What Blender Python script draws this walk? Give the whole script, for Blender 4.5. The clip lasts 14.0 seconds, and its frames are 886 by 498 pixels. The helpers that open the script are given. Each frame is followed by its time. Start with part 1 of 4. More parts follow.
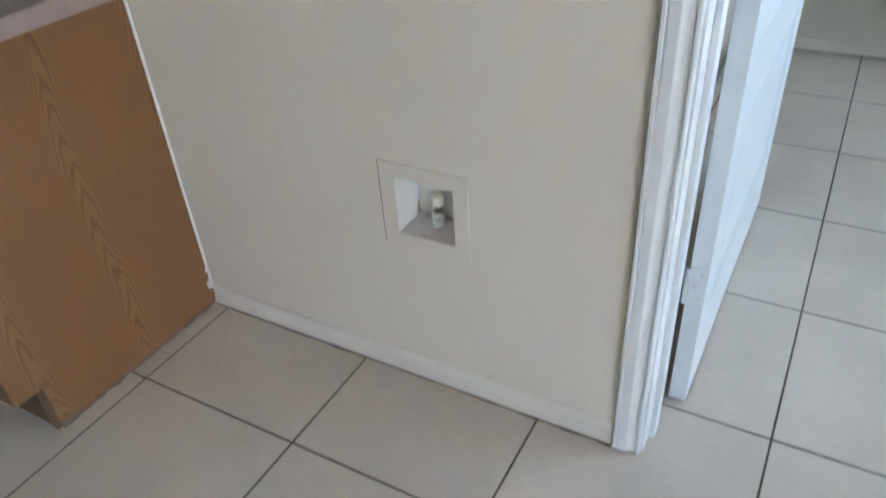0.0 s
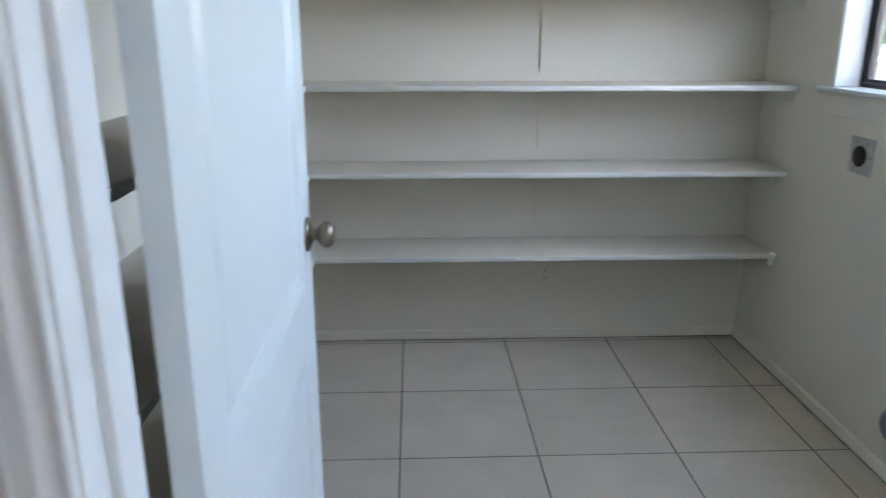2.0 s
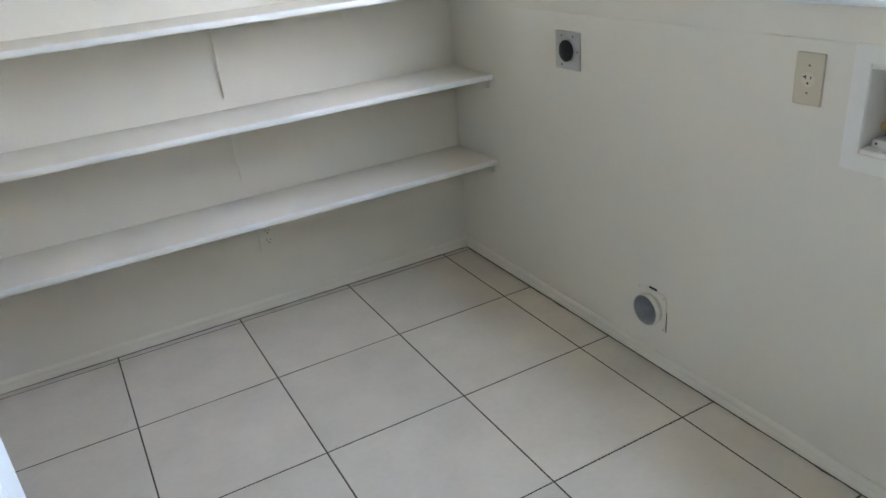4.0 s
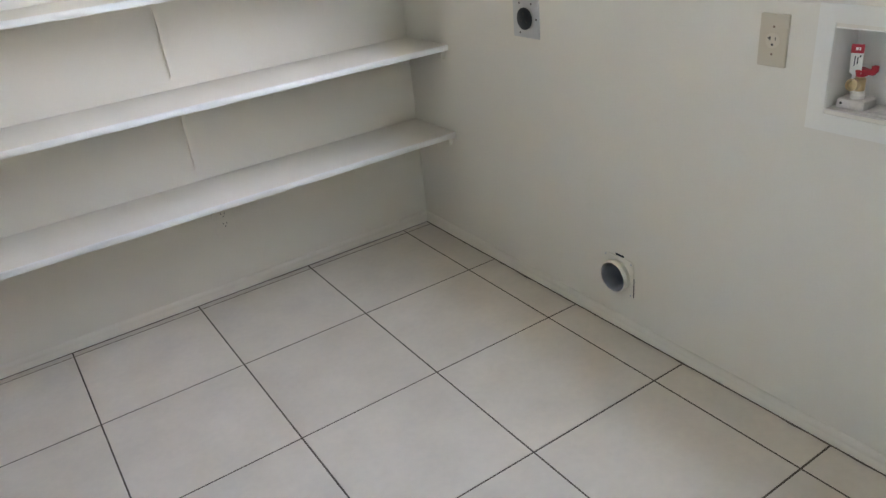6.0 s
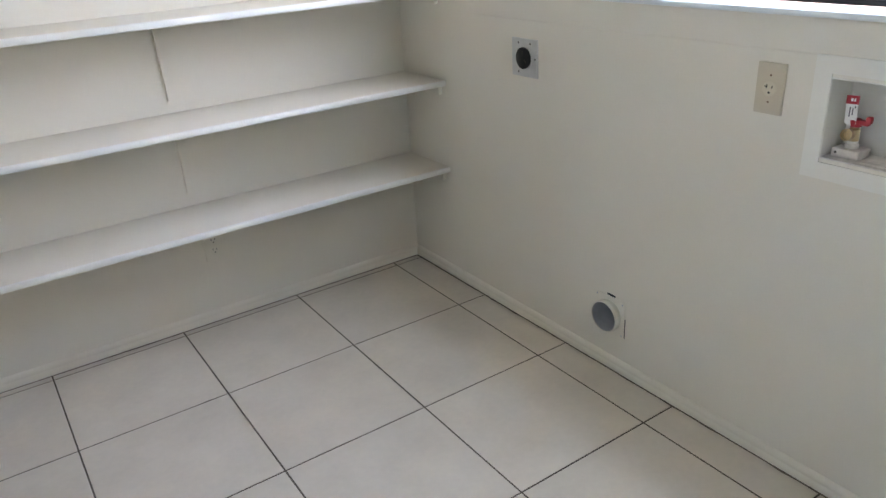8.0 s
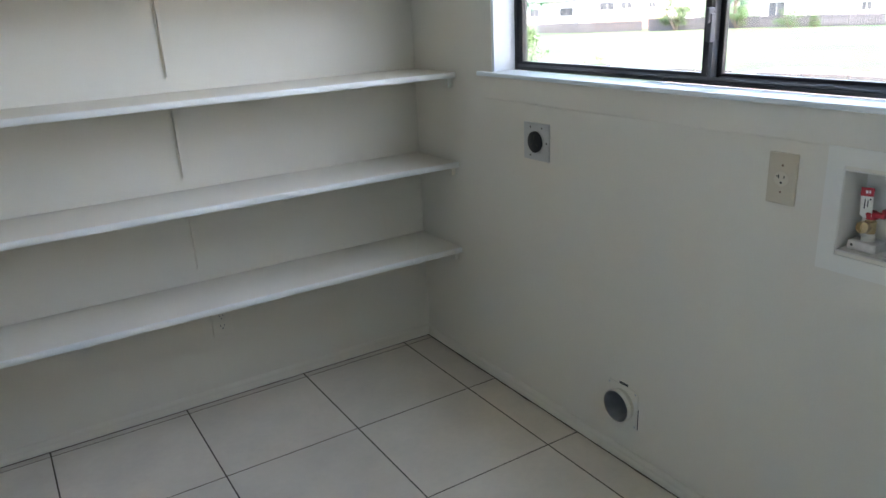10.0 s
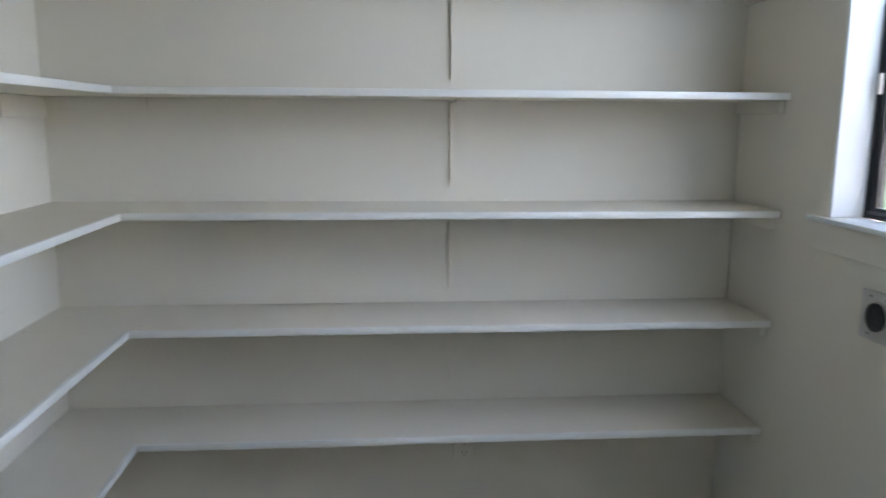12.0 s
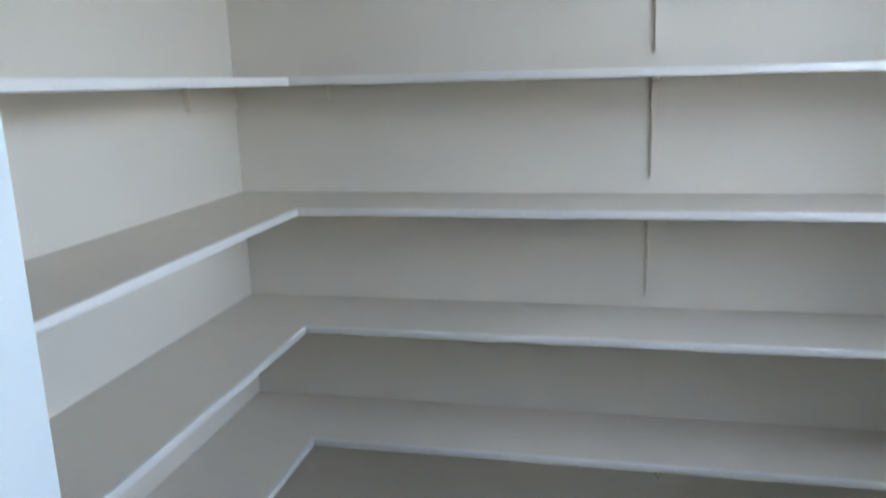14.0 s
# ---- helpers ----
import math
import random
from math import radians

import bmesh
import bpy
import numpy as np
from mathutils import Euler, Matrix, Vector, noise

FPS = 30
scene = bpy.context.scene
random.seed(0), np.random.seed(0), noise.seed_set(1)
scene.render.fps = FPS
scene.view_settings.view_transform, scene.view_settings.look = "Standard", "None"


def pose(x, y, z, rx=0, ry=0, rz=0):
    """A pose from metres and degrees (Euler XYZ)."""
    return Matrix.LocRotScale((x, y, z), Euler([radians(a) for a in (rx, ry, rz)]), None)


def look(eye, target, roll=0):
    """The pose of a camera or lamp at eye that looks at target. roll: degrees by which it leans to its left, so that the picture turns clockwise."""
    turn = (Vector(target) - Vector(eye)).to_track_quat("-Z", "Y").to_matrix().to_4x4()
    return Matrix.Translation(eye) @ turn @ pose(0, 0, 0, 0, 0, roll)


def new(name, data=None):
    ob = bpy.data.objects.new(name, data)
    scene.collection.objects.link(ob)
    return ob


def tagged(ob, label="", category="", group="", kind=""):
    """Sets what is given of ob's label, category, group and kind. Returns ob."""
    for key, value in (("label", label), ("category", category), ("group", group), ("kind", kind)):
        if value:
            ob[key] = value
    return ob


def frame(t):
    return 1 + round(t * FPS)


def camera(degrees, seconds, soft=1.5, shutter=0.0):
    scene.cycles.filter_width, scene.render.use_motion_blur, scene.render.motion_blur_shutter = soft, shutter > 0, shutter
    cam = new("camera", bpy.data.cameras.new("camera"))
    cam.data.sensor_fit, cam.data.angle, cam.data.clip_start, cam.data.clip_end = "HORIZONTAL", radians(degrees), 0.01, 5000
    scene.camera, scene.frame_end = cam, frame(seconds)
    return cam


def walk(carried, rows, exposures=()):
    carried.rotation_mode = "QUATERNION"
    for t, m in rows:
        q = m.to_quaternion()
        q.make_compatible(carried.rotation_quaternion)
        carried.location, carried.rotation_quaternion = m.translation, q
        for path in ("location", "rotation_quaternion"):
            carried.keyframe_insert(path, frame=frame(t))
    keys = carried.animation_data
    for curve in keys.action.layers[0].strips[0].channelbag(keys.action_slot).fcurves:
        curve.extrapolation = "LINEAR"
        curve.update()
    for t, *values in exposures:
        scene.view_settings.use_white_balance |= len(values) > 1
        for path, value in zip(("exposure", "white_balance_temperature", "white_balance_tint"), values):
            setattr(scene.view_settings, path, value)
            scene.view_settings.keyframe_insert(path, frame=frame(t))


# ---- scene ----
cam = camera(62.3, 14.0, soft=1.4, shutter=0.35)
PATH = [
    (0, (0.414, -3.49, 1.262), (-0.43, -2.095, 0.104), -4.1),
    (0.2, (0.432, -3.455, 1.277), (-0.458, -2.030, 0.220), -4.2),
    (0.5, (0.424, -3.396, 1.298), (-0.467, -1.867, 0.365), -3.4),
    (1, (0.503, -3.314, 1.311), (-0.173, -1.564, 0.617), -0.7),
    (1.5, (0.561, -3.192, 1.361), (0.236, -1.309, 0.769), 1.7),
    (2, (0.516, -3.0, 1.329), (0.594, -1.086, 0.757), 0.1),
    (2.5, (0.549, -2.83, 1.355), (0.896, -0.975, 0.692), -1.4),
    (3, (0.566, -2.732, 1.35), (1.105, -0.947, 0.626), -3.0),
    (3.5, (0.525, -2.637, 1.372), (1.251, -0.946, 0.59), -4.4),
    (6, (0.457, -2.524, 1.366), (1.387, -1.004, 0.456), -6.1),
    (6.5, (0.452, -2.519, 1.365), (1.389, -1.006, 0.452), -5.6),
    (7, (0.445, -2.524, 1.366), (1.394, -1.009, 0.469), -4.8),
    (7.5, (0.443, -2.509, 1.361), (1.415, -0.992, 0.493), -4.2),
    (8, (0.438, -2.505, 1.363), (1.431, -0.98, 0.535), -3.4),
    (10.5, (0.547, -2.481, 1.373), (1.498, -0.812, 0.819), -1.8),
    (11, (0.717, -2.435, 1.364), (1.433, -0.625, 0.905), -1.1),
    (11.5, (0.694, -2.359, 1.387), (1.186, -0.457, 1.012), 0.4),
    (12, (0.822, -2.256, 1.384), (0.985, -0.293, 1.037), 0.4),
    (12.5, (0.819, -2.156, 1.403), (0.795, -0.225, 0.88), -0.1),
    (13, (0.806, -2.108, 1.34), (0.682, -0.241, 0.633), -1.8),
    (13.2, (0.816, -2.080, 1.362), (0.645, -0.222, 0.617), -1.7),
    (13.5, (0.836, -2.051, 1.376), (0.583, -0.181, 0.713), -1.7),
    (14, (0.888, -2.031, 1.445), (0.484, -0.123, 1.0), -1.5),
]
walk(cam, [(t, look(eye, target, roll)) for t, eye, target, roll in PATH],
     exposures=[(0, 4.99, 6850, 15), (0.7, 4.94, 6700, 15), (1.5, 4.57, 6850, 17), (2, 4.47, 6900, 19), (2.5, 4.62, 7050, 19), (3.7, 4.99, 7270, 20), (5.8, 5.15, 7670, 24), (8.2, 5.15, 7620, 24), (10.5, 4.31, 7020, 18), (11, 4.19, 7170, 20), (11.5, 4.10, 7120, 18), (12, 4.27, 7120, 20), (13, 4.63, 6970, 20), (13.5, 4.72, 6970, 19), (14, 4.31, 6870, 19)])

# ---- world and light ----
SUN_EL, SUN_AZ = 48.0, -100.0     # height, and the way towards the sun counted from +x to +y
world = bpy.data.worlds.new("sky")
scene.world = world
world.use_nodes = True
wn = world.node_tree
sky = wn.nodes.new("ShaderNodeTexSky")
sky.sky_type = "NISHITA"
sky.sun_disc = False
sky.sun_elevation = radians(SUN_EL)
sky.sun_rotation = radians(90.0 - SUN_AZ)
sky.air_density, sky.dust_density, sky.ozone_density = 1.0, 1.6, 1.0
bg = wn.nodes["Background"]
bg.inputs["Strength"].default_value = 0.15
wn.links.new(sky.outputs["Color"], bg.inputs["Color"])

sun = new("sun", bpy.data.lights.new("sun", "SUN"))
sun.data.energy = 0.6
sun.data.angle = radians(12.0)
sun.data.color = (1.0, 0.95, 0.88)
_d = Vector((math.cos(radians(SUN_EL)) * math.cos(radians(SUN_AZ)), math.cos(radians(SUN_EL)) * math.sin(radians(SUN_AZ)), math.sin(radians(SUN_EL))))
sun.matrix_world = look(_d * 30, (0, 0, 0))

# the upper sky's light in the laundry window, above the view
glow = new("window_light", bpy.data.lights.new("window_light", "AREA"))
glow.data.shape, glow.data.size, glow.data.size_y = "RECTANGLE", 1.46, 0.36
glow.data.energy = 0.62
glow.data.color = (0.46, 0.71, 1.0)
glow.matrix_world = look((2.107, -1.25, 1.845), (1.107, -1.25, 1.845))


# ---- materials ----
def material(name, colour, rough=0.5, metal=0.0, var=0.06, scale=3.0, fine=60.0, bump=0.05, dist=0.002, rnd=0.0, spec=0.5, wave=0.0):
    """Paint, plastic, stone or metal: two scales of mottling in the colour, fine relief, uneven gloss."""
    m = bpy.data.materials.new(name)
    m.use_nodes = True
    nt = m.node_tree
    b = nt.nodes["Principled BSDF"]
    b.inputs["Metallic"].default_value = metal
    b.inputs["Specular IOR Level"].default_value = spec
    tc = nt.nodes.new("ShaderNodeNewGeometry")
    n1, n2 = nt.nodes.new("ShaderNodeTexNoise"), nt.nodes.new("ShaderNodeTexNoise")
    n1.inputs["Scale"].default_value, n2.inputs["Scale"].default_value = scale, fine
    n1.inputs["Detail"].default_value, n2.inputs["Detail"].default_value = 5.0, 3.0
    for n in (n1, n2):
        nt.links.new(tc.outputs["Position"], n.inputs["Vector"])
    mixn = nt.nodes.new("ShaderNodeMath")
    mixn.operation = "MULTIPLY_ADD"
    mixn.inputs[1].default_value = 0.35
    nt.links.new(n2.outputs["Fac"], mixn.inputs[0])
    nt.links.new(n1.outputs["Fac"], mixn.inputs[2])
    ramp = nt.nodes.new("ShaderNodeMapRange")
    ramp.inputs["From Min"].default_value, ramp.inputs["From Max"].default_value = 0.35, 1.0
    ramp.inputs["To Min"].default_value, ramp.inputs["To Max"].default_value = 1.0 - var, 1.0 + var
    nt.links.new(mixn.outputs[0], ramp.inputs["Value"])
    value = ramp.outputs["Result"]
    if rnd:
        oi = nt.nodes.new("ShaderNodeObjectInfo")
        r2 = nt.nodes.new("ShaderNodeMapRange")
        r2.inputs["To Min"].default_value, r2.inputs["To Max"].default_value = 1.0 - rnd, 1.0 + rnd
        nt.links.new(oi.outputs["Random"], r2.inputs["Value"])
        mu = nt.nodes.new("ShaderNodeMath")
        mu.operation = "MULTIPLY"
        nt.links.new(value, mu.inputs[0])
        nt.links.new(r2.outputs["Result"], mu.inputs[1])
        value = mu.outputs[0]
    sc = nt.nodes.new("ShaderNodeVectorMath")
    sc.operation = "SCALE"
    sc.inputs[0].default_value = colour
    nt.links.new(value, sc.inputs["Scale"])
    nt.links.new(sc.outputs["Vector"], b.inputs["Base Color"])
    rr = nt.nodes.new("ShaderNodeMapRange")
    rr.inputs["To Min"].default_value, rr.inputs["To Max"].default_value = max(0.03, rough - 0.05), min(1.0, rough + 0.05)
    nt.links.new(n1.outputs["Fac"], rr.inputs["Value"])
    nt.links.new(rr.outputs["Result"], b.inputs["Roughness"])
    if bump:
        bp = nt.nodes.new("ShaderNodeBump")
        bp.inputs["Strength"].default_value, bp.inputs["Distance"].default_value = bump, dist
        nt.links.new(n2.outputs["Fac"], bp.inputs["Height"])
        nt.links.new(bp.outputs["Normal"], b.inputs["Normal"])
        if wave:
            n3 = nt.nodes.new("ShaderNodeTexNoise")
            n3.inputs["Scale"].default_value, n3.inputs["Detail"].default_value = 4.5, 1.0
            nt.links.new(tc.outputs["Position"], n3.inputs["Vector"])
            b2 = nt.nodes.new("ShaderNodeBump")
            b2.inputs["Strength"].default_value, b2.inputs["Distance"].default_value = wave, 0.012
            nt.links.new(n3.outputs["Fac"], b2.inputs["Height"])
            nt.links.new(b2.outputs["Normal"], bp.inputs["Normal"])
    return m


def oak_material():
    """Oak-print laminate: plain brown with upright strips of nested cathedral arches and fine pores."""
    m = bpy.data.materials.new("oak_laminate")
    m.use_nodes = True
    nt = m.node_tree
    b = nt.nodes["Principled BSDF"]
    b.inputs["Roughness"].default_value = 0.45
    geo = nt.nodes.new("ShaderNodeNewGeometry")
    sep = nt.nodes.new("ShaderNodeSeparateXYZ")
    nt.links.new(geo.outputs["Position"], sep.inputs[0])

    def op(kind, a, c=None, d=None):
        n = nt.nodes.new("ShaderNodeMath")
        n.operation = kind
        for k, v in enumerate((a, c, d)):
            if v is None:
                continue
            if isinstance(v, (int, float)):
                n.inputs[k].default_value = v
            else:
                nt.links.new(v, n.inputs[k])
        return n.outputs[0]

    def tex(sx, sy, sz, detail):
        mp = nt.nodes.new("ShaderNodeMapping")
        mp.inputs["Scale"].default_value = (sx, sy, sz)
        nt.links.new(geo.outputs["Position"], mp.inputs["Vector"])
        n = nt.nodes.new("ShaderNodeTexNoise")
        n.inputs["Scale"].default_value, n.inputs["Detail"].default_value = 1.0, detail
        nt.links.new(mp.outputs["Vector"], n.inputs["Vector"])
        return n.outputs["Fac"]
    wobble, warp, pores, cloud = tex(2.0, 2.0, 2.2, 1.0), tex(30.0, 30.0, 5.0, 2.0), tex(300.0, 300.0, 9.0, 3.0), tex(6.0, 6.0, 1.5, 3.0)
    across = op("ADD", op("ADD", sep.outputs[0], sep.outputs[1]), op("MULTIPLY", wobble, 0.07))
    cell = op("DIVIDE", across, 0.25)
    dy = op("MULTIPLY", op("SUBTRACT", op("FRACT", cell), 0.5), 0.25)
    odd = op("MULTIPLY", op("FLOOR", cell), 0.37)
    arch = op("ADD", op("ADD", sep.outputs[2], odd), op("ADD", op("MULTIPLY", op("MULTIPLY", dy, dy), 210.0), op("MULTIPLY", warp, 0.20)))
    lines = op("POWER", op("ADD", op("MULTIPLY", op("SINE", op("MULTIPLY", arch, 92.0)), 0.5), 0.5), 2.2)
    mask = nt.nodes.new("ShaderNodeMapRange")
    mask.interpolation_type = "SMOOTHSTEP"
    mask.inputs["From Min"].default_value, mask.inputs["From Max"].default_value = 0.046, 0.022
    nt.links.new(op("ABSOLUTE", dy), mask.inputs["Value"])
    grain = op("MULTIPLY", lines, mask.outputs["Result"])
    col = nt.nodes.new("ShaderNodeMix")
    col.data_type = "RGBA"
    col.inputs["A"].default_value, col.inputs["B"].default_value = (0.222, 0.104, 0.041, 1), (0.178, 0.080, 0.031, 1)
    nt.links.new(grain, col.inputs["Factor"])
    pale = nt.nodes.new("ShaderNodeMix")
    pale.data_type = "RGBA"
    pale.inputs["B"].default_value = (0.262, 0.132, 0.056, 1)
    nt.links.new(op("MULTIPLY", op("MULTIPLY", mask.outputs["Result"], op("SUBTRACT", 1.0, lines)), 0.75), pale.inputs["Factor"])
    nt.links.new(col.outputs["Result"], pale.inputs["A"])
    tone = nt.nodes.new("ShaderNodeVectorMath")
    tone.operation = "SCALE"
    nt.links.new(pale.outputs["Result"], tone.inputs[0])
    nt.links.new(op("ADD", op("MULTIPLY", cloud, 0.25), op("ADD", op("MULTIPLY", pores, 0.22), 0.76)), tone.inputs["Scale"])
    nt.links.new(tone.outputs["Vector"], b.inputs["Base Color"])
    bp = nt.nodes.new("ShaderNodeBump")
    bp.inputs["Strength"].default_value, bp.inputs["Distance"].default_value = 0.08, 0.0006
    nt.links.new(pores, bp.inputs["Height"])
    nt.links.new(bp.outputs["Normal"], b.inputs["Normal"])
    return m


def grass_material():
    """Sunlit field: green with broad dry patches and fine tufts."""
    m = material("field_grass", (0.05, 0.07, 0.02), 0.9, var=0.4, scale=0.5, fine=6.0, bump=0.5, dist=0.05)
    nt = m.node_tree
    b = nt.nodes["Principled BSDF"]
    geo = nt.nodes.new("ShaderNodeNewGeometry")
    big, mid = nt.nodes.new("ShaderNodeTexNoise"), nt.nodes.new("ShaderNodeTexNoise")
    big.inputs["Scale"].default_value, mid.inputs["Scale"].default_value = 0.10, 0.9
    big.inputs["Detail"].default_value, mid.inputs["Detail"].default_value = 6.0, 6.0
    mixc, mixd = nt.nodes.new("ShaderNodeMix"), nt.nodes.new("ShaderNodeMix")
    for n, mx, lo, hi in ((big, mixc, 0.42, 0.62), (mid, mixd, 0.45, 0.7)):
        nt.links.new(geo.outputs["Position"], n.inputs["Vector"])
        mr = nt.nodes.new("ShaderNodeMapRange")
        mr.inputs["From Min"].default_value, mr.inputs["From Max"].default_value = lo, hi
        nt.links.new(n.outputs["Fac"], mr.inputs["Value"])
        mx.data_type = "RGBA"
        nt.links.new(mr.outputs["Result"], mx.inputs["Factor"])
    mixc.inputs["A"].default_value, mixc.inputs["B"].default_value = (0.034, 0.080, 0.013, 1), (0.095, 0.098, 0.030, 1)
    mixd.inputs["B"].default_value = (0.028, 0.062, 0.015, 1)
    nt.links.new(mixc.outputs["Result"], mixd.inputs["A"])
    nt.links.new(mixd.outputs["Result"], b.inputs["Base Color"])
    return m


def glass_material():
    m = bpy.data.materials.new("window_glass")
    m.use_nodes = True
    b = m.node_tree.nodes["Principled BSDF"]
    b.inputs["Transmission Weight"].default_value = 1.0
    b.inputs["Roughness"].default_value = 0.0
    b.inputs["IOR"].default_value = 1.45
    return m


WALL = material("wall_paint", (0.725, 0.668, 0.57), 0.62, wave=0.25, var=0.035, scale=1.6, fine=170.0, bump=0.16, dist=0.0012)
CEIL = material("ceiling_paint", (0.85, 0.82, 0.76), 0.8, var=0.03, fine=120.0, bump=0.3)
# unseen laundry ceiling: dim warm colour put in to weaken bounced light
CEILC = material("low_bounce_ceiling", (0.64, 0.56, 0.46), 0.8, var=0.05, fine=120.0, bump=0.3)
TRIM = material("trim_paint", (0.73, 0.76, 0.755), 0.36, var=0.03, scale=5.0, fine=90.0, bump=0.02)
DOORP = material("door_paint", (0.70, 0.765, 0.77), 0.30, var=0.02, scale=4.0, fine=140.0, bump=0.05, dist=0.001)
SHELF = material("shelf_paint", (0.755, 0.735, 0.69), 0.42, var=0.04, scale=4.0, fine=80.0, bump=0.07)
# boards and brackets, a warmer tone than the edge strips
BOARD = material("warm_shelf_paint", (0.74, 0.67, 0.565), 0.45, var=0.05, scale=4.0, fine=80.0, bump=0.07)
TILE = material("tile_ceramic", (0.61, 0.535, 0.445), 0.38, var=0.10, scale=5.0, fine=45.0, bump=0.03, rnd=0.035)
GROUT = material("grout_cement", (0.105, 0.08, 0.06), 0.9, var=0.3, scale=9.0, fine=150.0, bump=0.4)
OAK = oak_material()
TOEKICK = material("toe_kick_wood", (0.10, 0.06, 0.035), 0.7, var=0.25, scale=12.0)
FILLER = material("old_sealant", (0.19, 0.115, 0.082), 0.8, var=0.3, scale=25.0, bump=0.5, dist=0.004)
# dirt in the floor joints, and the shade painted along the casing edge
CRACK = material("dirt_and_gap_shade", (0.17, 0.135, 0.105), 0.8, var=0.4, scale=14.0)
CAULK = material("white_sealant", (0.85, 0.84, 0.82), 0.5, var=0.06, scale=20.0)
LAMINATE = material("counter_laminate", (0.36, 0.27, 0.25), 0.42, var=0.10, scale=18.0, fine=160.0)
NICKEL = material("aged_nickel", (0.25, 0.205, 0.155), 0.36, metal=1.0, var=0.12, scale=30.0, fine=200.0, bump=0.02)
NICKELD = material("dark_nickel", (0.10, 0.09, 0.08), 0.35, metal=1.0, var=0.1)
STEEL = material("plate_steel", (0.57, 0.56, 0.54), 0.40, metal=0.85, var=0.08, scale=20.0)
GALV = material("duct_metal", (0.48, 0.48, 0.50), 0.5, metal=0.4, var=0.14, scale=25.0)
BLACK = material("black_plastic", (0.012, 0.012, 0.014), 0.4, var=0.1)
BEIGE = material("beige_plastic", (0.55, 0.47, 0.35), 0.4, var=0.03)
BEIGED = material("ivory_plastic", (0.60, 0.53, 0.41), 0.38, var=0.03)
BASEP = material("baseboard_paint", (0.76, 0.725, 0.655), 0.40, var=0.03, scale=6.0, fine=90.0, bump=0.04)
WHITEP = material("white_plastic", (0.82, 0.785, 0.72), 0.45, var=0.04, scale=12.0)
DUSTYP = material("dusty_plastic", (0.62, 0.565, 0.52), 0.7, var=0.25, scale=28.0, fine=140.0)
BRASS = material("brass", (0.62, 0.47, 0.27), 0.3, metal=1.0, var=0.15, scale=40.0)
CHROME = material("chrome", (0.6, 0.6, 0.6), 0.15, metal=1.0, var=0.08)
CAPW = material("cream_plastic", (0.88, 0.83, 0.70), 0.4, var=0.05, scale=30.0)
RED = material("red_plastic", (0.50, 0.02, 0.03), 0.4, var=0.06)
BRONZE = material("bronze_aluminium", (0.022, 0.021, 0.024), 0.42, metal=0.3, var=0.2, scale=14.0)
BRONZEL = material("bronze_track", (0.10, 0.10, 0.11), 0.45, metal=0.4, var=0.2, scale=14.0)
GLASS = glass_material()
SIDING = material("exterior_siding", (0.6, 0.57, 0.5), 0.8, var=0.1)
GRASS = grass_material()
GRAVEL = material("pale_gravel", (0.30, 0.25, 0.195), 0.9, var=0.3, scale=1.2, fine=20.0, bump=0.5, dist=0.02)
TIMBER = material("weathered_timber", (0.10, 0.092, 0.084), 0.85, var=0.3, scale=6.0, fine=40.0)
FENCEW = material("grey_fence_wood", (0.06, 0.058, 0.062), 0.9, var=0.3, scale=1.5, rnd=0.12)
FENCEO = material("orange_fence_wood", (0.31, 0.20, 0.14), 0.9, var=0.2, scale=1.5, rnd=0.08)
HOUSEW = material("house_siding", (0.62, 0.60, 0.57), 0.8, var=0.06, scale=0.6)
HOUSER = material("house_roof", (0.42, 0.40, 0.40), 0.9, var=0.15, scale=1.0)
HOUSEG = material("house_window", (0.03, 0.036, 0.045), 0.3, var=0.2)
BARK = material("tree_bark", (0.13, 0.095, 0.07), 0.9, var=0.35, scale=12.0, bump=0.6, dist=0.02)
LEAF = material("tree_leaf", (0.035, 0.115, 0.06), 0.55, var=0.4, scale=1.8, fine=20.0, bump=0)
LEAFY = material("shrub_leaf", (0.06, 0.12, 0.03), 0.6, var=0.4, scale=1.5, fine=20.0, bump=0)
LEAFP = material("pale_shrub_leaf", (0.10, 0.17, 0.05), 0.6, var=0.4, scale=4.0, fine=30.0, bump=0)


# ---- mesh tools ----
def box(bm, x0, y0, z0, x1, y1, z1, bevel=0.0):
    v = [bm.verts.new((x, y, z)) for x in (x0, x1) for y in (y0, y1) for z in (z0, z1)]
    fs = [bm.faces.new([v[i] for i in q]) for q in ((0, 1, 3, 2), (4, 6, 7, 5), (0, 4, 5, 1), (2, 3, 7, 6), (0, 2, 6, 4), (1, 5, 7, 3))]
    if bevel:
        edges = list({e for f in fs for e in f.edges})
        bmesh.ops.bevel(bm, geom=edges, offset=bevel, segments=2, profile=0.5, affect="EDGES")
    return bm


def boxes(*rows, bevel=0.0):
    bm = bmesh.new()
    for r in rows:
        box(bm, *r, bevel=bevel)
    return bm


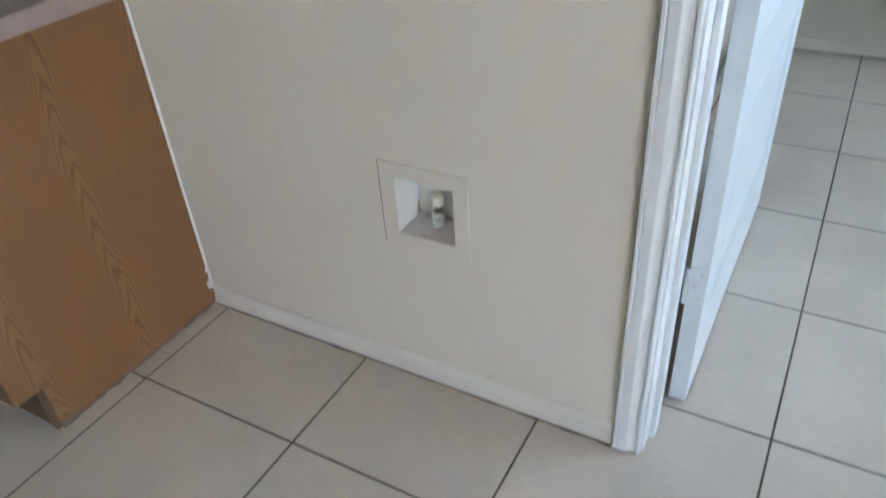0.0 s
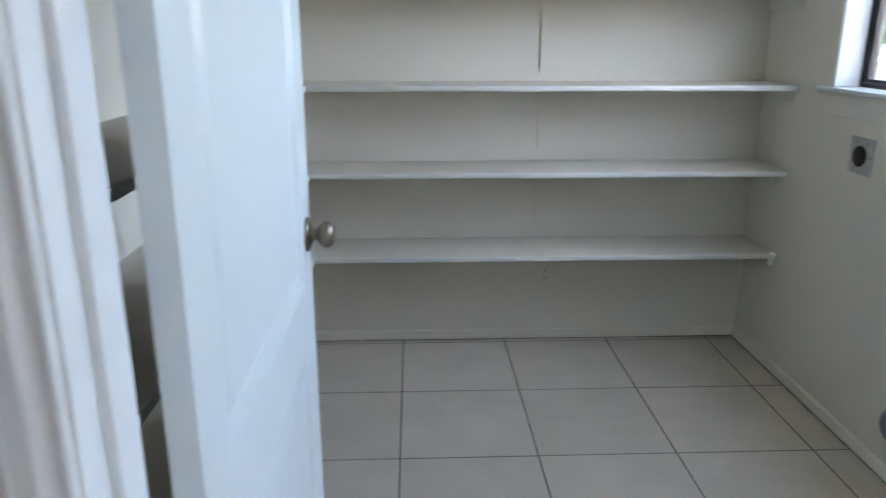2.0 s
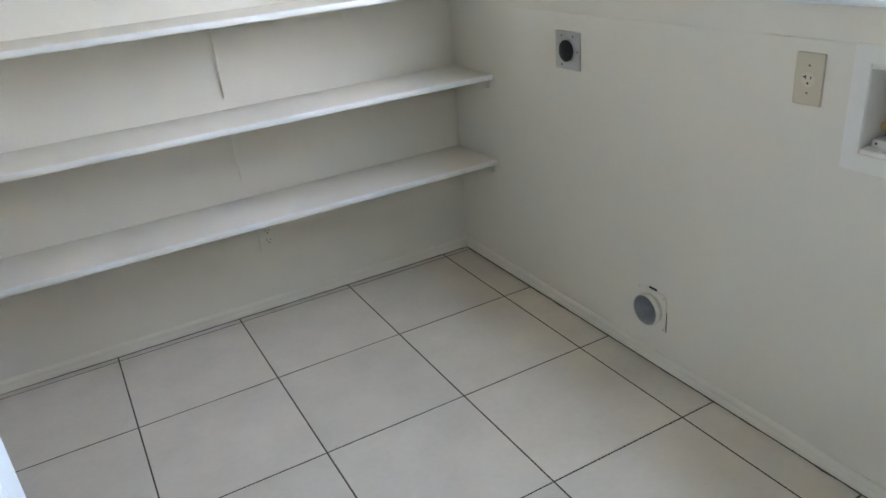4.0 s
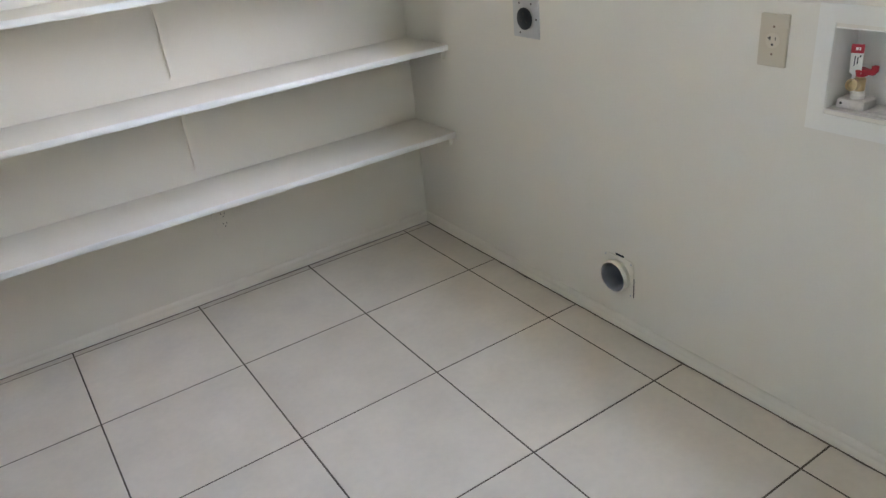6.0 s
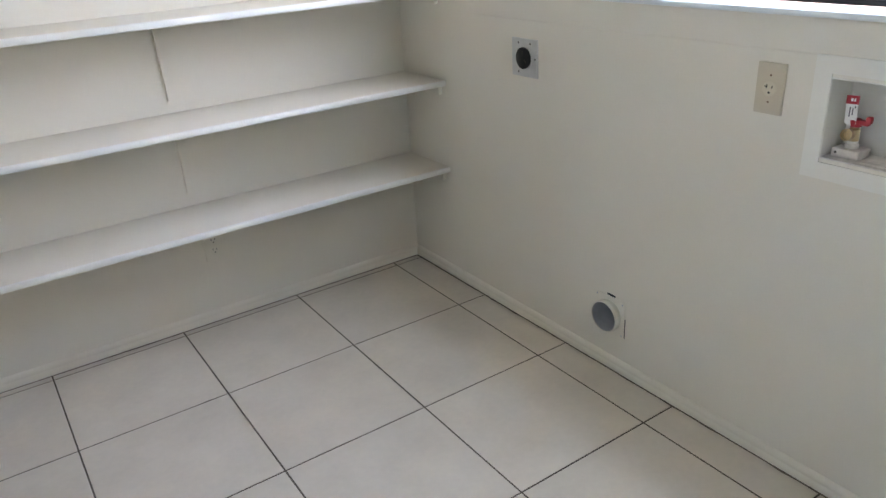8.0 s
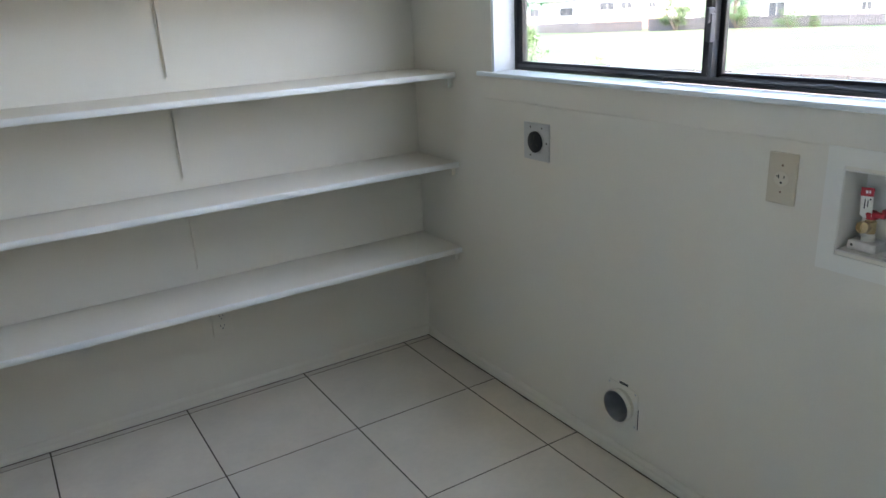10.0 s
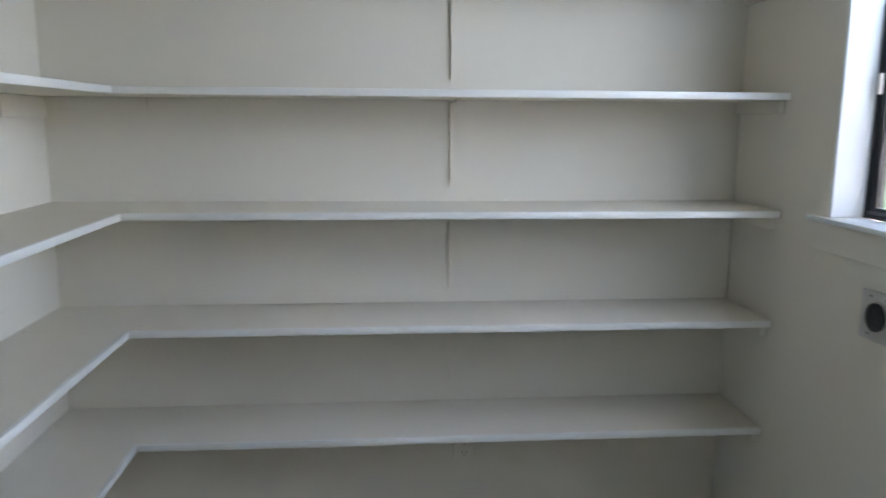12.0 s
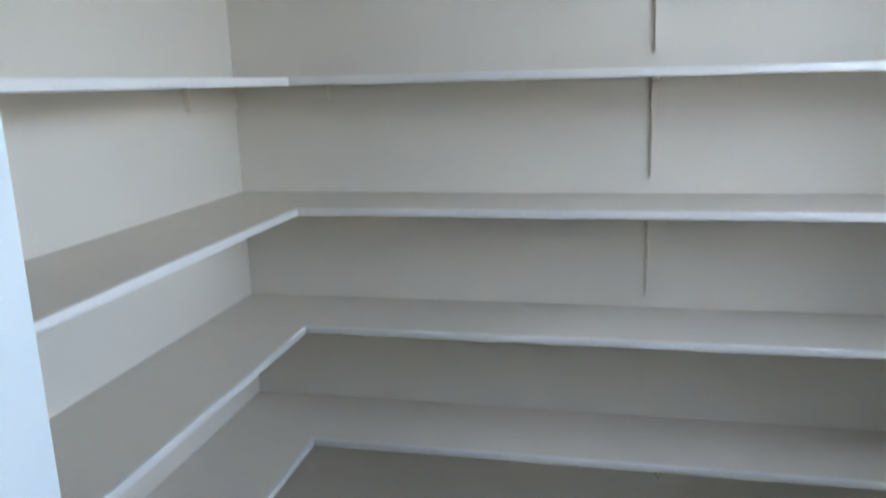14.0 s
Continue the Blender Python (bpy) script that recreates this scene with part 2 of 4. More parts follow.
def lathe(bm, profile, steps=32, m=None, caps=True):
    """Turns (radius, height) pairs round z, then moves them by m."""
    m = m or Matrix()
    rings = []
    for r, z in profile:
        if r < 1e-6:
            rings.append([bm.verts.new(m @ Vector((0, 0, z)))])
        else:
            rings.append([bm.verts.new(m @ Vector((r * math.cos(2 * math.pi * k / steps), r * math.sin(2 * math.pi * k / steps), z))) for k in range(steps)])
    for a, b in zip(rings, rings[1:]):
        for k in range(steps):
            k2 = (k + 1) % steps
            if len(a) == 1 and len(b) == 1:
                continue
            if len(a) == 1:
                bm.faces.new((a[0], b[k2], b[k]))
            elif len(b) == 1:
                bm.faces.new((a[k], a[k2], b[0]))
            else:
                bm.faces.new((a[k], a[k2], b[k2], b[k]))
    if caps:
        for ring, flip in ((rings[0], True), (rings[-1], False)):
            if len(ring) > 1:
                bm.faces.new(ring[::-1] if flip else ring)
    return bm


def prism(bm, outline, m, depth):
    """A flat outline in local xy, pushed along local z, then moved by m."""
    lo = [bm.verts.new(m @ Vector((x, y, 0))) for x, y in outline]
    hi = [bm.verts.new(m @ Vector((x, y, depth))) for x, y in outline]
    n = len(outline)
    bm.faces.new(lo[::-1])
    bm.faces.new(hi)
    for k in range(n):
        bm.faces.new((lo[k], lo[(k + 1) % n], hi[(k + 1) % n], hi[k]))
    return bm


def frame_ring(bm, u0, v0, u1, v1, w, d0, d1, m, lip=0.0):
    """A mitred flat frame in local xy, from depth d0 to d1, its face sloping by lip towards the hole."""
    out = [(u0, v0), (u1, v0), (u1, v1), (u0, v1)]
    inn = [(u0 + w, v0 + w), (u1 - w, v0 + w), (u1 - w, v1 - w), (u0 + w, v1 - w)]
    vs = {}
    for key, pts, d in (("ob", out, d0), ("of", out, d1), ("ib", inn, d0), ("if", inn, d1 - lip)):
        vs[key] = [bm.verts.new(m @ Vector((x, y, d))) for x, y in pts]
    for k in range(4):
        j = (k + 1) % 4
        bm.faces.new((vs["of"][k], vs["of"][j], vs["if"][j], vs["if"][k]))
        bm.faces.new((vs["ob"][j], vs["ob"][k], vs["ib"][k], vs["ib"][j]))
        bm.faces.new((vs["ob"][k], vs["ob"][j], vs["of"][j], vs["of"][k]))
        bm.faces.new((vs["ib"][j], vs["ib"][k], vs["if"][k], vs["if"][j]))
    return bm


def finish(ob, bm, mat, smooth=False):
    bmesh.ops.recalc_face_normals(bm, faces=bm.faces[:])
    if smooth:
        for f in bm.faces:
            f.smooth = True
        for e in bm.edges:
            if len(e.link_faces) == 2 and e.calc_face_angle(0) > radians(38):
                e.smooth = False
    bm.to_mesh(ob.data)
    bm.free()
    ob.data.materials.append(mat)
    return ob


def part(name, bm, mat, parent, label="", smooth=False, at=None):
    ob = new(name, bpy.data.meshes.new(name))
    finish(ob, bm, mat, smooth)
    ob.parent = parent
    if at is not None:
        ob.matrix_basis = at
    if label:
        tagged(ob, label)
    return ob


def thing(name, m, label, category, group=""):
    ob = new(name)
    ob.empty_display_size = 0.05
    ob.matrix_basis = m if isinstance(m, Matrix) else Matrix.Translation(m)
    return tagged(ob, label, category, group)


def structure(name, bm, mat, label, category, smooth=False):
    ob = new(name, bpy.data.meshes.new(name))
    finish(ob, bm, mat, smooth)
    return tagged(ob, label, category, kind="structure")


# ---- plan ----
XW, XE = -0.177, 1.963           # laundry: west and east wall faces
YN = 0.039                       # north wall face, behind the shelves
YA, YL = -2.443, -2.318          # kitchen face and laundry face of the wall with the door
DX0, DX1 = 0.232, 1.152          # door opening between the jambs
DH = 2.045
H = 2.44
KX0, KX1, KY = -3.3, 2.3, -6.3   # kitchen
WY0, WY1, WZ0, WZ1 = -2.030, -0.470, 1.144, 2.06   # window opening in the east wall
T = 0.457                        # tile pitch
BX0, BX1, BZ0, BZ1 = -0.324, -0.186, 0.405, 0.543  # hole of the ice-maker valve box
VY0, VY1, VZ0, VZ1 = -1.912, -1.685, 0.837, 1.012  # hole of the washer valve box
GZ = -0.45


# ---- large structure ----
def build_shell():
    structure("wall_north", boxes((XW - 0.12, YN, -0.30, XE + 0.15, YN + 0.12, H)), WALL, "off-white painted wall behind the shelves", "wall")
    structure("wall_west", boxes((XW - 0.12, YL, -0.30, XW, YN, H)), WALL, "off-white painted wall with shelves along it", "wall")
    # east wall, with the window and the washer box let into it
    x0, x1 = XE, XE + 0.15
    bm = bmesh.new()
    box(bm, x0, YL - 0.125, -0.3, x1, VY0, VZ1)
    cy, cz, hv = -1.102, 0.191, 0.0505
    box(bm, x0, VY1, -0.3, x1, cy - hv, VZ1)
    box(bm, x0, cy + hv, -0.3, x1, YN, VZ1)
    box(bm, x0, cy - hv, -0.3, x1, cy + hv, cz - hv)
    box(bm, x0, cy - hv, cz + hv, x1, cy + hv, VZ1)
    box(bm, x0, VY0, -0.3, x1, VY1, VZ0)
    box(bm, x0 + 0.095, VY0, VZ0, x1, VY1, VZ1)
    box(bm, x0, YL - 0.125, VZ1, x1, YN, WZ0 - 0.02)
    box(bm, x0, WY1, WZ0 - 0.02, x1, YN, H)
    box(bm, x0, YL - 0.125, WZ0 - 0.02, x1, WY0, H)
    box(bm, x0, WY0, WZ1, x1, WY1, H)
    structure("wall_east", bm, WALL, "off-white painted wall with a window", "wall")
    # wall between kitchen and laundry, with the doorway and the valve box
    y0, y1 = YA, YL
    jx0, jx1 = DX0 - 0.02, DX1 + 0.02
    bm = bmesh.new()
    box(bm, KX0, y0, -0.3, BX0, y1, H)
    box(bm, BX0, y0, -0.3, BX1, y1, BZ0)
    box(bm, BX0, y0, BZ1, BX1, y1, H)
    box(bm, BX0, y0 + 0.095, BZ0, BX1, y1, BZ1)
    box(bm, BX1, y0, -0.3, jx0, y1, H)
    box(bm, jx0, y0, DH + 0.02, jx1, y1, H)
    box(bm, jx1, y0, -0.3, XE, y1, H)
    box(bm, XE + 0.152, y0, -0.3, KX1, y1, H)
    structure("wall_south", bm, WALL, "off-white painted wall with an open doorway", "wall")
    # kitchen, closed behind the walker, daylight through a wide glazed opening
    structure("wall_kitchen_west", boxes((KX0 - 0.12, KY, -0.3, KX0, YA + 0.125, H)), WALL, "off-white painted kitchen wall", "wall")
    structure("wall_kitchen_east", boxes((KX1, KY, -0.3, KX1 + 0.12, -5.6, H), (KX1, -3.70, -0.3, KX1 + 0.12, YA + 0.125, H), (KX1, -5.6, 2.1, KX1 + 0.12, -3.70, H)),
              WALL, "off-white painted kitchen wall with a glazed opening", "wall")
    structure("wall_kitchen_south", boxes((KX0 - 0.12, KY - 0.12, -0.3, KX1 + 0.12, KY - 0.0005, H)), WALL, "off-white painted kitchen wall", "wall")
    structure("ceiling_kitchen", boxes((KX0 - 0.12, KY - 0.12, H + 0.004, KX1 + 0.12, YL - 0.05, H + 0.15)), CEIL, "plain white painted ceiling", "ceiling")
    structure("ceiling_laundry", boxes((XW - 0.12, YL - 0.0495, H + 0.004, XE + 0.15, YN + 0.12, H + 0.15)), CEILC, "plain unseen ceiling, toned dim cream to cut bounced light", "ceiling")


def profile_run(bm, prof, a, b, inward):
    """A moulding whose (out, up) profile runs along the floor from a to b; inward: the way it stands off the wall."""
    a, b, n = Vector((*a, 0)), Vector((*b, 0)), Vector((*inward, 0))
    va = [bm.verts.new(a + n * o + Vector((0, 0, u))) for o, u in prof]
    vb = [bm.verts.new(b + n * o + Vector((0, 0, u))) for o, u in prof]
    k = len(prof)
    for i in range(k):
        j = (i + 1) % k
        bm.faces.new((va[i], va[j], vb[j], vb[i]))
    bm.faces.new(va[::-1])
    bm.faces.new(vb)


BASE_PROFILE = [(0, 0.002), (0.010, 0.002), (0.0115, 0.010), (0.0115, 0.024), (0.009, 0.030), (0.0085, 0.034), (0.0095, 0.038), (0.008, 0.048), (0.004, 0.056), (0.002, 0.058), (0, 0.058)]


def floor_line(ob, a, b, n):
    """The dirty joint where a baseboard meets the tiles, uneven along its length."""
    bm = bmesh.new()
    rn = random.Random(int(a[0] * 100) + 7)
    a, b, n = Vector((*a, 0)), Vector((*b, 0)), Vector((*n, 0))
    k = max(2, int((b - a).length / 0.045))
    near, far = [], []
    for i in range(k + 1):
        q = a.lerp(b, i / k)
        w = 0.0012 + rn.random() ** 3 * 0.0045
        near.append(bm.verts.new(q + n * 0.0098 + Vector((0, 0, 0.0024))))
        far.append(bm.verts.new(q + n * (0.0118 + w) + Vector((0, 0, 0.0004))))
    for i in range(k):
        bm.faces.new((near[i], near[i + 1], far[i + 1], far[i]))
    part("sealant", bm, CRACK, ob, "dirty joint along the floor")


def build_baseboards():
    low = [(o, u * 0.80) for o, u in BASE_PROFILE]
    runs = (((XW, YN), (XE, YN), (0, -1)), ((XE, YN - 0.0115), (XE, YL), (-1, 0)), ((XW, YL), (XW, YN - 0.0115), (1, 0)),
            ((XW + 0.0115, YL), (DX0 - 0.0655, YL), (0, 1)), ((DX1 + 0.0655, YL), (XE - 0.0115, YL), (0, 1)))
    for a, b, n in runs:
        bm = bmesh.new()
        profile_run(bm, low, a, b, n)
        ob = structure("baseboard", bm, WALL, "low baseboard painted like the wall", "baseboard", smooth=True)
        if n[1] == 0:
            floor_line(ob, a, b, n)
    for a, b, n in (((-0.9555, YA), (DX0 - 0.0655, YA), (0, -1)), ((DX1 + 0.0655, YA), (KX1, YA), (0, -1))):
        bm = bmesh.new()
        profile_run(bm, BASE_PROFILE, a, b, n)
        ob = structure("baseboard", bm, BASEP, "low white painted baseboard", "baseboard", smooth=True)
        floor_line(ob, a, b, n)


# casing profile: (across from the doorway edge outward, thickness)
CASING = [(0.0050, 0.0000), (0.0050, 0.0090), (0.0070, 0.0115), (0.0105, 0.0120), (0.0130, 0.0105), (0.0145, 0.0075), (0.0205, 0.0072), (0.0250, 0.0085), (0.0290, 0.0115), (0.0320, 0.0145), (0.0340, 0.0155), (0.0500, 0.0160), (0.0512, 0.0138), (0.0535, 0.0138), (0.0550, 0.0162), (0.0590, 0.0166), (0.0612, 0.0152), (0.0620, 0.0120), (0.0620, 0.0000)]


def casing_side(bm, x, sx, y, sy, top):
    lo = [bm.verts.new((x - sx * u, y + sy * t, 0.002)) for u, t in CASING]
    hi = [bm.verts.new((x - sx * u, y + sy * t, top + u)) for u, t in CASING]
    k = len(CASING)
    for i in range(k):
        bm.faces.new((lo[i], lo[(i + 1) % k], hi[(i + 1) % k], hi[i]))
    bm.faces.new(lo[::-1])
    bm.faces.new(hi)


def build_doorway():
    for y, sy in ((YA, -1), (YL, 1)):
        for x, sx in ((DX0, 1), (DX1, -1)):
            bm = bmesh.new()
            casing_side(bm, x, sx, y, sy, DH)
            trim = structure("trim", bm, TRIM, "white moulded door casing", "trim")
            # thin dark strip painting the shadow gap and cracked sealant beside the casing
            a, b = sorted((x - sx * 0.0622, x - sx * 0.0650))
            c, d = sorted((y + sy * 0.0003, y + sy * 0.0016))
            part("sealant", boxes((a, c, 0.06, b, d, DH + 0.05)), CRACK, trim, "dark line for the cracked sealant and its shadow gap")
        bm = bmesh.new()
        va = [bm.verts.new((DX0 - u, y + sy * t, DH + u)) for u, t in CASING]
        vb = [bm.verts.new((DX1 + u, y + sy * t, DH + u)) for u, t in CASING]
        k = len(CASING)
        for i in range(k):
            bm.faces.new((va[i], va[(i + 1) % k], vb[(i + 1) % k], vb[i]))
        bm.faces.new(va[::-1])
        bm.faces.new(vb)
        structure("trim", bm, TRIM, "white moulded door casing", "trim")
    # jambs with their stops
    for rows in (((DX0 - 0.019, YA - 0.001, 0.002, DX0, YL + 0.001, DH), (DX0 + 0.0003, YA + 0.045, 0.002, DX0 + 0.011, YL - 0.040, DH - 0.012)),
                 ((DX1, YA - 0.001, 0.002, DX1 + 0.019, YL + 0.001, DH), (DX1 - 0.011, YA + 0.045, 0.002, DX1 - 0.0003, YL - 0.040, DH - 0.012)),
                 ((DX0 - 0.019, YA - 0.001, DH + 0.0003, DX1 + 0.019, YL + 0.001, DH + 0.019), (DX0, YA + 0.045, DH - 0.0115, DX1, YL - 0.040, DH))):
        structure("trim", boxes(*rows, bevel=0.0012), TRIM, "white painted door jamb", "trim")


def build_door():
    """Two-panel moulded door; local x runs from the hinges, local y is its thickness, face at y = 0 towards -y."""
    W, HT, TH = 0.914, 2.03, 0.036
    door = thing("door_1", pose(0.277, -2.275, 0.012, 0, 0, 90), "white painted two-panel moulded door standing open", "door")
    door["kind"] = "structure"
    panels = [(0.118, 0.20, W - 0.118, 0.640), (0.118, 0.785, W - 0.118, 1.90)]
    bm = bmesh.new()

    def face_side(y, s):
        """One side of the slab, with panels sunk behind a sloping moulding and raised again in the field."""
        xs = [0, panels[0][0], panels[0][2], W]
        zs = [0, panels[0][1], panels[0][3], panels[1][1], panels[1][3], HT]
        grid = {(i, j): bm.verts.new((xs[i], y, zs[j])) for i in range(4) for j in range(6)}
        for i in range(3):
            for j in range(5):
                if i == 1 and j in (1, 3):
                    prev = [grid[i, j], grid[i + 1, j], grid[i + 1, j + 1], grid[i, j + 1]]
                    for inset, depth in ((0.003, 0.0030), (0.019, 0.0128), (0.024, 0.0136), (0.028, 0.0130), (0.052, 0.0040), (0.056, 0.0035)):
                        q = [bm.verts.new((xx, y + s * depth, zz)) for xx, zz in ((xs[i] + inset, zs[j] + inset), (xs[i + 1] - inset, zs[j] + inset), (xs[i + 1] - inset, zs[j + 1] - inset), (xs[i] + inset, zs[j + 1] - inset))]
                        for k in range(4):
                            bm.faces.new((prev[k], prev[(k + 1) % 4], q[(k + 1) % 4], q[k]))
                        prev = q
                    bm.faces.new(prev)
                else:
                    bm.faces.new((grid[i, j], grid[i + 1, j], grid[i + 1, j + 1], grid[i, j + 1]))
        return grid
    ga, gb = face_side(0.0, 1), face_side(TH, -1)
    for j in range(5):
        for i in (0, 3):
            bm.faces.new((ga[i, j], ga[i, j + 1], gb[i, j + 1], gb[i, j]))
    for i in range(3):
        for j in (0, 5):
            bm.faces.new((ga[i, j], ga[i + 1, j], gb[i + 1, j], gb[i, j]))
    part("slab", bm, DOORP, door)
    # knobs on both faces
    kx, kz = W - 0.062, 0.883
    for s, y in ((-1, 0.0), (1, TH)):
        at = pose(kx, y, kz, 90 if s < 0 else -90, 0, 0) @ Matrix.Scale(1.15, 4)
        bm = lathe(bmesh.new(), [(0.0335, 0.0002), (0.0335, 0.003), (0.0315, 0.006), (0.026, 0.0085), (0.019, 0.010), (0.0165, 0.0115)], 40)
        rose = part("rose", bm, NICKEL, door, "aged nickel knob rose", smooth=True, at=at)
        for a in (-5, 175):
            q = pose(0.026 * math.cos(radians(a)), 0.026 * math.sin(radians(a)), 0.0076)
            part("screw", lathe(bmesh.new(), [(0.0032, 0), (0.0032, 0.0012), (0.0018, 0.002), (0, 0.0021)], 14, q), NICKELD, rose, smooth=True)
        prof = [(0.0130, 0.0100), (0.0115, 0.0140), (0.0115, 0.0190), (0.0130, 0.0220)]
        for k in range(0, 14):
            a = radians(-62 + k * 8.6)
            prof.append((0.0262 * math.cos(a), 0.0385 + 0.0195 * math.sin(a)))
        prof += [(0.0176, 0.0532), (0.0168, 0.0530), (0.0160, 0.0518), (0.0158, 0.0496), (0, 0.0496)]
        knob = part("knob", lathe(bmesh.new(), prof, 48), NICKEL, door, "round aged nickel door knob", smooth=True, at=at)
        part("ring", lathe(bmesh.new(), [(0.0157, 0.0497), (0.0157, 0.0506), (0.0143, 0.0506), (0.0143, 0.0497)], 40, caps=False), NICKELD, knob, "dark groove round the knob's face", smooth=True)
        part("face_disc", lathe(bmesh.new(), [(0.0142, 0.0497), (0.0142, 0.0520), (0.0135, 0.0528), (0.0080, 0.0538), (0, 0.0541)], 40), NICKEL, knob, smooth=True)
    part("latch_plate", boxes((W - 0.0002, 0.006, kz - 0.028, W + 0.0012, TH - 0.006, kz + 0.028), bevel=0.0004), NICKEL, door)
    # hinges on the near edge, painted over
    for hz in (0.320, 1.80):
        bm = boxes((-0.0022, 0.0035, hz - 0.044, 0.0, TH - 0.003, hz + 0.044), bevel=0.0008)
        leaf = part("hinge", bm, TRIM, door, "paint-smeared butt hinge")
        bm = bmesh.new()
        for k in range(5):
            lathe(bm, [(0.0058, 0), (0.0063, 0.0008), (0.0063, 0.0158), (0.0058, 0.0166)], 16, pose(-0.004, TH + 0.003, hz - 0.044 + k * 0.0176))
        part("knuckle", bm, TRIM, leaf, smooth=True)
        for dz, dy in ((-0.03, 0.012), (0.0, 0.022), (0.03, 0.012)):
            part("screw", lathe(bmesh.new(), [(0.0036, 0), (0.0030, 0.0008), (0, 0.0009)], 12, pose(-0.0022, dy, hz + dz, 0, -90, 0)), DUSTYP, leaf, smooth=True)


def build_window():
    """Bronze aluminium slider with painted reveal, sill board and apron."""
    win = thing("window_1", (XE, (WY0 + WY1) / 2, WZ0), "dark bronze aluminium sliding window with white sill", "window")
    win["kind"] = "structure"
    yc = (WY0 + WY1) / 2
    hw, hh = (WY1 - WY0) / 2, WZ1 - WZ0
    # reveal boards
    part("reveal", boxes((0.001, hw - 0.012, 0.001, 0.088, hw + 0.0003, hh - 0.001), bevel=0.001), TRIM, win, "white painted reveal board")
    part("reveal", boxes((0.001, -hw - 0.0003, 0.001, 0.088, -hw + 0.012, hh - 0.001), bevel=0.001), TRIM, win)
    part("reveal", boxes((0.001, -hw + 0.0122, hh - 0.012, 0.088, hw - 0.0122, hh), bevel=0.001), TRIM, win)
    part("window_sill", boxes((-0.018, -hw - 0.068, -0.0135, 0.0, hw + 0.068, 0.0), (0.0002, -hw + 0.001, -0.0195, 0.088, hw - 0.001, 0.0), bevel=0.003), TRIM, win, "white painted sill board", smooth=True)
    bm = bmesh.new()
    prof = [(0, 0), (-0.0008, 0.001), (-0.0016, 0.006), (-0.0030, 0.030), (-0.0034, 0.034), (-0.0034, 0.072), (-0.003, 0.0765), (0, 0.0765)]
    va = [bm.verts.new((x, -hw - 0.055, z - 0.0905)) for x, z in prof]
    vb = [bm.verts.new((x, hw + 0.055, z - 0.0905)) for x, z in prof]
    for i in range(len(prof)):
        j = (i + 1) % len(prof)
        bm.faces.new((va[i], va[j], vb[j], vb[i]))
    bm.faces.new(va[::-1])
    bm.faces.new(vb)
    part("apron", bm, WALL, win, "painted apron moulding", smooth=True)
    # outer frame
    fr = boxes((0.089, -hw, 0.0, 0.135, -hw + 0.023, hh), (0.089, hw - 0.023, 0.0, 0.135, hw, hh), (0.089, -hw + 0.023, 0.0, 0.135, hw - 0.023, 0.0125), (0.089, -hw + 0.023, hh - 0.022, 0.135, hw - 0.023, hh), bevel=0.0015)
    part("window_frame", fr, BRONZE, win)
    part("track", boxes((0.0905, -hw + 0.024, 0.0127, 0.0925, hw - 0.024, 0.020), (0.1125, -hw + 0.024, 0.0127, 0.1155, -0.03, 0.020)), BRONZEL, win)
    # slider on one side, fixed light on the other, their stiles meeting at the middle
    for y0, y1, x0, x1, wl, wr in ((-0.006, hw - 0.024, 0.094, 0.111, 0.018, 0.020), (-hw + 0.024, -0.012, 0.117, 0.133, 0.018, 0.019)):
        z0, z1 = 0.013, hh - 0.023
        rows = ((x0, y0, z0, x1, y0 + wl, z1), (x0, y1 - wr, z0, x1, y1, z1), (x0, y0 + wl, z0, x1, y1 - wr, z0 + 0.016), (x0, y0 + wl, z1 - 0.024, x1, y1 - wr, z1))
        sash = part("sash", boxes(*rows, bevel=0.0015), BRONZE, win)
        pane = part("pane", boxes(((x0 + x1) / 2 - 0.0015, y0 + wl - 0.004, z0 + 0.013, (x0 + x1) / 2 + 0.0015, y1 - wr + 0.004, z1 - 0.02)), GLASS, sash, "clear glass pane")
        pane.visible_shadow = False
    part("interlock", boxes((0.0935, -0.0175, 0.016, 0.1165, -0.0065, hh - 0.026), bevel=0.001), BRONZEL, win, "grey aluminium interlock strip")
    bm = boxes((0.074, -0.024, 0.105, 0.0898, -0.009, 0.172), (0.066, -0.021, 0.150, 0.0898, -0.012, 0.186), bevel=0.002)
    part("latch", bm, BRONZEL, win, "dark sliding window latch")
    part("sash_clip", boxes((0.080, hw - 0.034, 0.31, 0.0888, hw - 0.026, 0.36), bevel=0.001), WHITEP, win)
    # kitchen glazing, behind the walker
    win2 = thing("window_2", pose(KX1 + 0.06, -4.65, 0.0, 0, 0, 90), "wide glazed kitchen patio opening", "window")
    win2["kind"] = "structure"
    part("window_frame", boxes((-0.95, -0.04, 0.0, -0.91, 0.04, 2.1), (0.91, -0.04, 0.0, 0.95, 0.04, 2.1), (-0.91, -0.04, 0.0, 0.91, 0.04, 0.05), (-0.91, -0.04, 2.05, 0.91, 0.04, 2.1), (-0.03, -0.03, 0.05, 0.03, 0.03, 2.05)), BRONZE, win2)
    for a, b in ((-0.91, -0.03), (0.03, 0.91)):
        pane = part("pane", boxes((a, -0.003, 0.05, b, 0.003, 2.05)), GLASS, win2)
        pane.visible_shadow = False


build_shell()
build_baseboards()
build_doorway()
build_door()
build_window()

# ---- shelves ----
SD, ST = 0.293, 0.019
SHELF_Z = (0.472, 0.806, 1.132, 1.464, 1.795)      # top faces
XB = 1.034                                          # the middle bracket


